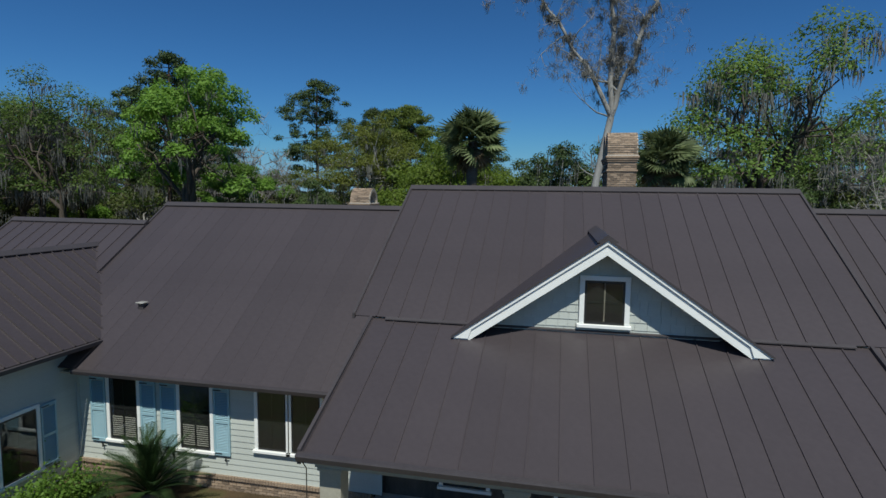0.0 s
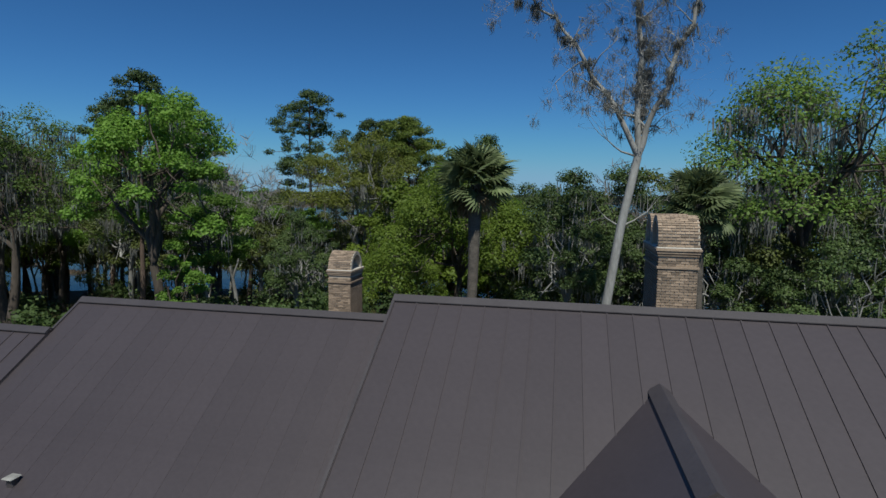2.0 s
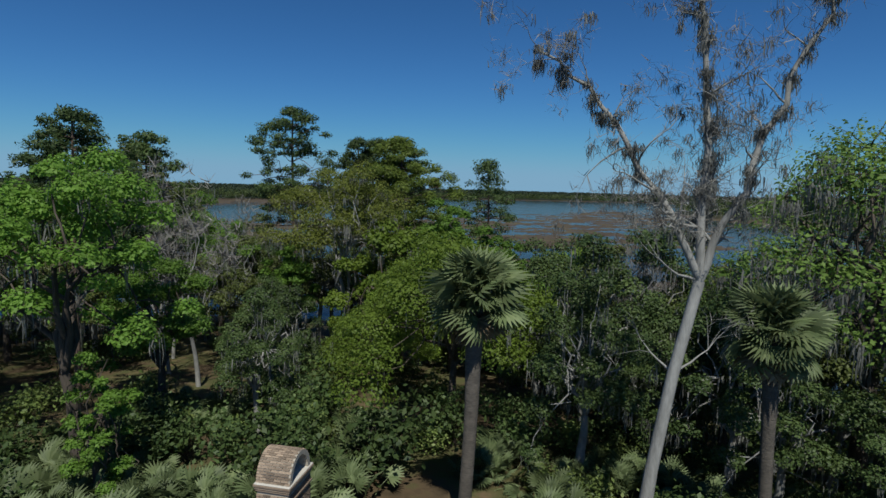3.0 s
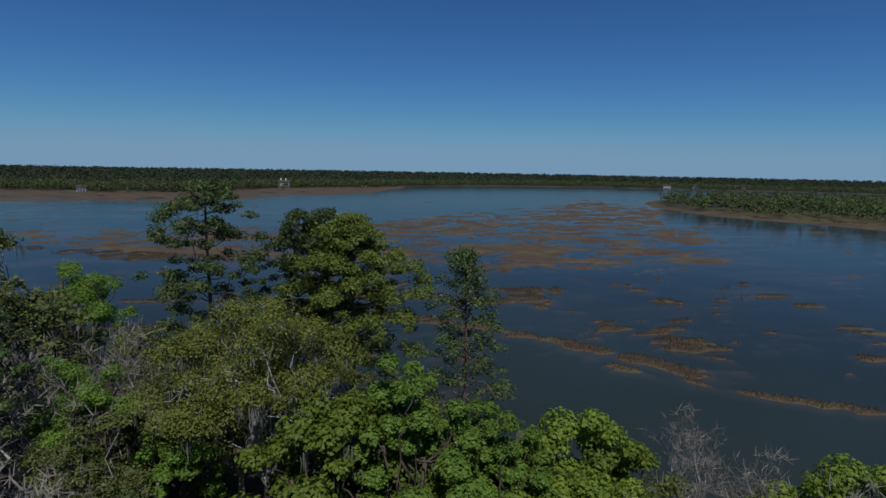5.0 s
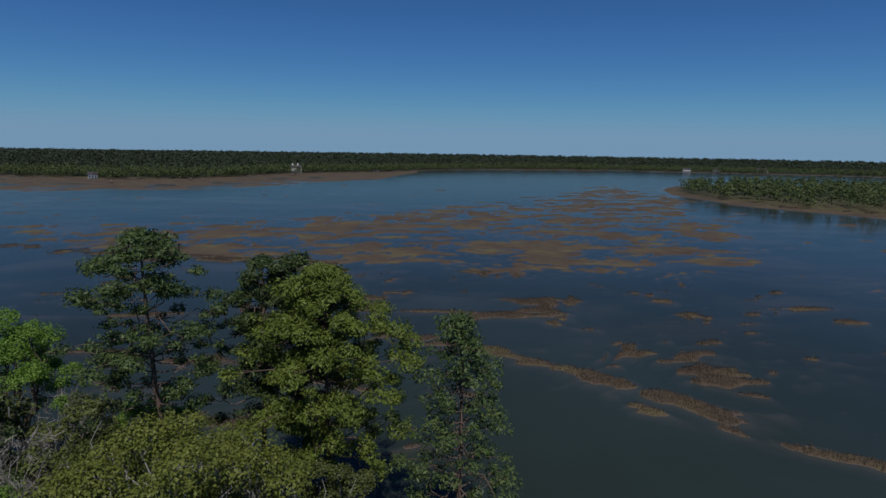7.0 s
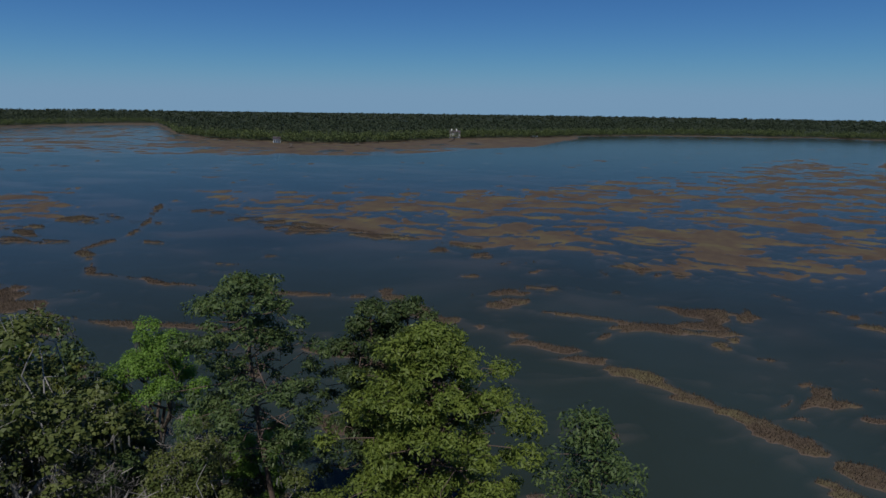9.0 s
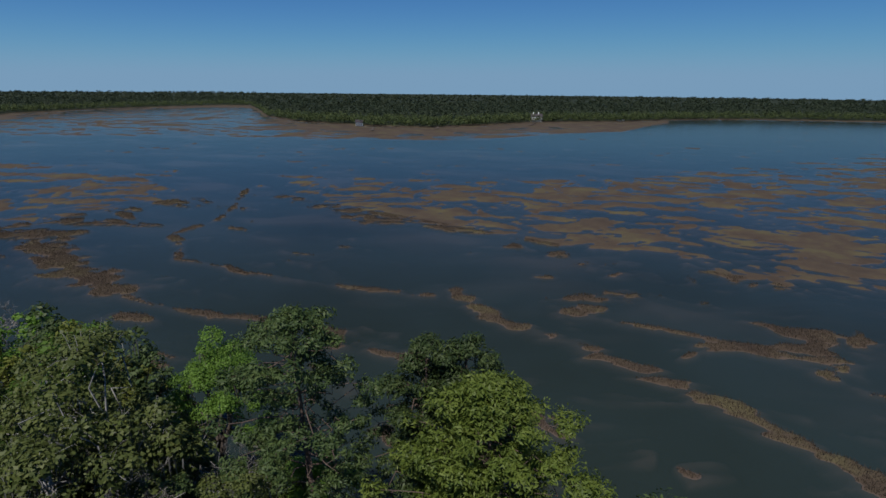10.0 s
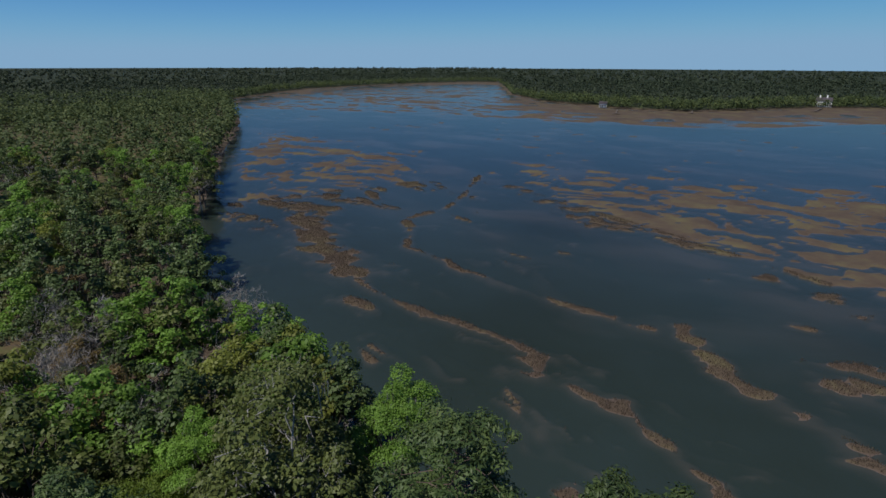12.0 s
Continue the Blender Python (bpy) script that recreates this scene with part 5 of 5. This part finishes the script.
for x, y, s, ob in ((26, 33, 1.02, moss_a), (33, 30, 1.0, moss_a), (25, 20, 0.8, mixed), (-33, 18, 0.85, moss_a), (-38, 22, 0.9, moss_a), (-30, 27, 0.72, pine_d), (-44, 14, 0.9, mixed), (40, 22, 1.05, moss_a), (22, 41, 0.92, moss_a), (13.5, 33, 0.72, moss_a), (-42, 25, 0.9, moss_a), (-52, 33, 1.0, moss_a),
                    (12, 27, 1.0, dark_a), (17, 18, 0.75, dark_a), (29, 23, 0.9, dark_a), (34, 38, 1.1, dark_a), (20, 33, 0.9, dark_a), (44, 30, 1.2, dark_a), (9, 31, 0.85, dark_a), (24, 27, 1.0, mixed), (38, 33, 1.0, mixed), (15, 44, 0.8, mixed),
                    (-15, 25, 0.72, dark_a), (-19, 36, 0.72, dark_a), (-41, 38, 1.0, mixed), (-48, 26, 1.0, mixed), (-30, 46, 0.9, mixed), (-24, 43, 0.75, dark_a),
                    (8.2, 40, 1.0, bare_a), (-33, 40, 1.05, bare_a), (-38, 47, 1.05, bare_a), (13.5, 24, 0.85, dark_a), (19, 22, 0.9, dark_a), (15.5, 29, 0.95, mixed), (-44, 50, 1.1, bare_a), (-36, 55, 1.1, bare_a), (-41, 57, 1.05, bare_a), (22, 17, 0.8, bare_a), (28, 36, 1.1, bare_a),
                    (-12, 39, 0.62, oak_y), (-2.2, 46, 0.95, oak_s), (3.5, 42, 0.9, oak_s), (-13.5, 44.5, 0.9, oak_s), (-12.0, 53, 1.0, oak_s), (-3.0, 52.5, 0.8, green_c), (2.6, 53, 1.05, oak_s), (7.5, 48, 1.0, oak_s), (1.0, 60, 0.95, oak_s), (-8, 59, 0.9, oak_s), (-15, 61, 0.9, dark_a), (6.5, 56, 0.8, oak_s), (12, 49, 0.9, oak_s),
                    (0.2, 57, 0.62, bare_a), (-2.6, 58, 0.55, bare_a), (3.4, 58, 0.5, bare_a), (22, 47, 0.9, bare_a), (27, 46, 0.8, bare_a), (30, 42, 0.9, oak_s),
                    (-22, 62, 1.0, dark_a), (-27, 60, 1.0, mixed), (-28, 67, 1.0, mixed), (-17, 67, 0.85, mixed), (-34, 61, 1.05, dark_a), (-39, 64, 1.1, mixed), (-44, 61, 1.15, dark_a), (-43, 70, 0.95, mixed), (-49, 66, 1.05, dark_a), (-38, 72, 0.85, green_a), (-54, 65, 1.1, dark_a), (-61, 67, 1.0, dark_a), (-51, 50, 1.0, dark_a), (-57, 54, 1.05, mixed), (-65, 60, 1.05, mixed), (-64, 52, 1.0, green_a), (-70, 64, 0.95, green_c), (-48, 74, 0.6, bare_a), (-45, 66, 0.95, bare_a), (-53, 61, 1.0, bare_a), (-62, 72, 0.7, bare_a), (-76, 62, 0.9, green_a),
                    (-31, 55, 0.95, mixed), (-26, 50, 0.9, green_c), (-35, 51, 0.95, green_a), (-46, 45, 0.95, mixed), (-54, 42, 1.0, green_a), (-60, 45, 1.0, oak_y), (-66, 40, 0.9, dark_a), (-58, 36, 0.9, bare_a), (-72, 46, 1.0, bare_a), (-70, 53, 1.0, bare_a), (-78, 50, 0.9, bare_a), (-62, 30, 0.9, green_a)):
    put(ob, x, y, turn=rng0.uniform(0, 6.28), scale=s)
shrub_a = shrub("shrub", "loose green shrub in the undergrowth", 81)
shrub_b = shrub("shrub", "dull olive shrub in the undergrowth", 82, 1.6, 1.8, OLIVE, 600, 0.28)
shrub_c = shrub("shrub", "dark evergreen bush under the trees", 83, 3.2, 2.0, DARK, 800, 0.32)
russet = broadleaf("russet_tree", "budding russet-brown tree on the bank", 53, 15, 5.0, 0.35, RUST, 36, 260, 0.27, GREYBARK, 60, twigs=4, ragged=0.4)
for x, y, s in ((-45, 17, 1.05), (-1.5, 55, 0.62), (-84, 44, 1.0), (-95, 40, 1.0), (-130, 36, 1.1), (-76, 44, 0.9)):
    put(russet, x, y, turn=rng0.uniform(0, 6.28), scale=s)
hedge = shrub("hedge_bush", "clipped glossy green bush by the house wall", 84, 1.0, 1.2, GREEN, 2600, 0.10, "bushes by the house")
put(hedge, -6.9, -6.0, scale=0.9)
put(hedge, -7.0, -7.4, turn=1, scale=1.0)
clump = palmetto(91)
for k in range(125):
    x, y = rng0.uniform(-52, 34), rng0.uniform(19, 68)
    if y > float(shore(np.array(x))) - 5 or (abs(x + 4) < 7 and y < 36):
        continue
    put((shrub_a, shrub_b, shrub_c)[k % 3], x, y, turn=rng0.uniform(0, 6.28), scale=rng0.uniform(0.7, 1.5))
for k in range(70):
    x, y = rng0.uniform(-30, 22), rng0.uniform(13, 30)
    if (x < -24 and y > 19) or (abs(x + 1.5) < 3.0 and y < 24) or (abs(x + 4) < 11 and y < 18.5):
        continue
    put((shrub_c, shrub_b, shrub_c, shrub_a)[k % 4], x, y, turn=rng0.uniform(0, 6.28), scale=rng0.uniform(0.6, 1.2))
for k in range(90):
    x, y = rng0.uniform(-30, 20), rng0.uniform(10.5, 28)
    if (abs(x + 4) < 2.6 and y > 19) or (x < -26 and y > 18):
        continue
    put(clump, x, y, turn=rng0.uniform(0, 6.28), scale=rng0.uniform(0.8, 1.5))
for k in range(26):
    x, y = rng0.uniform(-19, 8), rng0.uniform(10.2, 18)
    if abs(x + 4.7) > 1.6:
        put(clump, x, y, turn=rng0.uniform(0, 6.28), scale=rng0.uniform(0.9, 1.5))

# woods along the bank to the west
woods = [broadleaf("bank_tree", "leafy green tree in the riverside wood", 101, 18, 6.0, 0.36, GREEN, 30, 75, 0.58, BARK, 0, "riverside wood"),
         broadleaf("bank_tree", "dark evergreen tree in the riverside wood", 102, 19, 5.6, 0.32, DARK, 30, 75, 0.58, BARK, 0, "riverside wood"),
         broadleaf("bank_tree", "olive-green oak in the riverside wood", 103, 17, 6.6, 0.40, OLIVE, 30, 75, 0.58, BARK, 0, "riverside wood"),
         broadleaf("bank_tree", "yellow-green tree in the riverside wood", 105, 16, 5.4, 0.36, OAKLEAF, 30, 75, 0.55, BARK, 0, "riverside wood"),
         bare("bank_tree", "leafless grey tree in the riverside wood", 104, 17, 4.5, GREYBARK, 3, 0, 3, None, "riverside wood")]
for k in range(285):
    x = -66 - 235 * rng0.random() ** 1.35
    y = float(shore(np.array(x))) + 1 - 88 * rng0.random() ** 1.35
    kind = woods[rng0.choice(5, p=[0.20, 0.31, 0.21, 0.10, 0.18])]
    put(kind, x, y, turn=rng0.uniform(0, 6.28), scale=rng0.uniform(0.8, 1.2))


# far woods: crowns too many to count
def crowns(rng, x, y, base, h, w, n, size):
    k = len(x)
    c = np.repeat(np.stack([x, y, base + h * 0.62], -1), n, axis=0)
    d = rng.normal(size=(k * n, 3))
    d /= np.linalg.norm(d, axis=1)[:, None]
    d *= rng.random((k * n, 1)) ** 0.4
    hh, ww = np.repeat(h, n), np.repeat(w, n)
    c += d * np.stack([ww, ww, hh * 0.40], -1)
    return leaves(rng, c, size, 0.8, 0, 1.6, out=d)


rngf = np.random.default_rng(77)
soup = Soup()
deep_soup = Soup()
for count, depth, lo, n, size in ((5200, 60, -8, 32, 1.7), (4800, 700, 45, 30, 2.7), (3800, 2300, 500, 24, 5.5)):
    az_ = rngf.uniform(-48, 112, count)
    rr_ = np.interp(az_, FAR_AZ, FAR_R) + lo + 12 + depth * rngf.random(count)
    x, y = -rr_ * np.sin(np.radians(az_)), 40 + rr_ * np.cos(np.radians(az_))
    keep = (y > -900)
    x, y = x[keep], y[keep]
    h = rngf.uniform(7, 15, len(x)) if lo < 0 else rngf.uniform(14, 18, len(x))
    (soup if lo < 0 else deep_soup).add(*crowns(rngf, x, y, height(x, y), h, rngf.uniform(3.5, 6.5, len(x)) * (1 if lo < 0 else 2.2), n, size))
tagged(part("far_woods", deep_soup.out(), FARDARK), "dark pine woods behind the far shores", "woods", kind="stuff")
a_, q_ = rngf.uniform(0, 6.28, 900), rngf.random(900) ** 0.5 * 0.95
x, y = 305 + 182 * q_ * np.cos(a_), 625 + 218 * q_ * np.sin(a_)
soup.add(*crowns(rngf, x, y, height(x, y), rngf.uniform(8, 15, 900), rngf.uniform(3, 6, 900), 34, 1.8))
x = rngf.uniform(-900, -285, 2600)
y = shore(x) - 2 - 420 * rngf.random(2600) ** 1.3
soup.add(*crowns(rngf, x, y, height(x, y), rngf.uniform(12, 20, 2600), rngf.uniform(3.5, 6.5, 2600), 32, 1.9))
x = rngf.uniform(-340, -60, 1500)
y = shore(x) - 80 - 300 * rngf.random(1500)
soup.add(*crowns(rngf, x, y, height(x, y), rngf.uniform(12, 20, 1500), rngf.uniform(3.5, 6.5, 1500), 40, 1.6))
far = tagged(part("far_woods", soup.out(), FARLEAF), "dense green woods on the far shores", "woods", kind="stuff")

# reeds on the nearer banks
x, y = rngf.uniform(-240, 75, 900000), rngf.uniform(80, 205, 900000)
z = height(x, y)
keep = (z > 0.02) & (z < 0.4) & (y > shore(x) + 4)
x, y, z = x[keep][:120000], y[keep][:120000], z[keep][:120000]
k = len(x)
tall = rngf.uniform(0.12, 0.50, k)
a_ = rngf.uniform(0, math.pi, k)
u = np.stack([np.cos(a_), np.sin(a_), 0 * a_], -1) * rngf.uniform(0.015, 0.045, (k, 1))
lean = rngf.normal(size=(k, 3)) * (0.15, 0.15, 0)
foot_, tip = np.stack([x, y, z - 0.05], -1), np.stack([x, y, z + tall], -1) + lean
v = np.stack([foot_ - u, foot_ + u, tip + u * 0.5, tip - u * 0.5], 1).reshape(-1, 3)
tagged(part("marsh_grass", (v, np.arange(4 * k).reshape(-1, 4)), REED), "dry brown marsh grass on mud banks", "grass", kind="stuff")
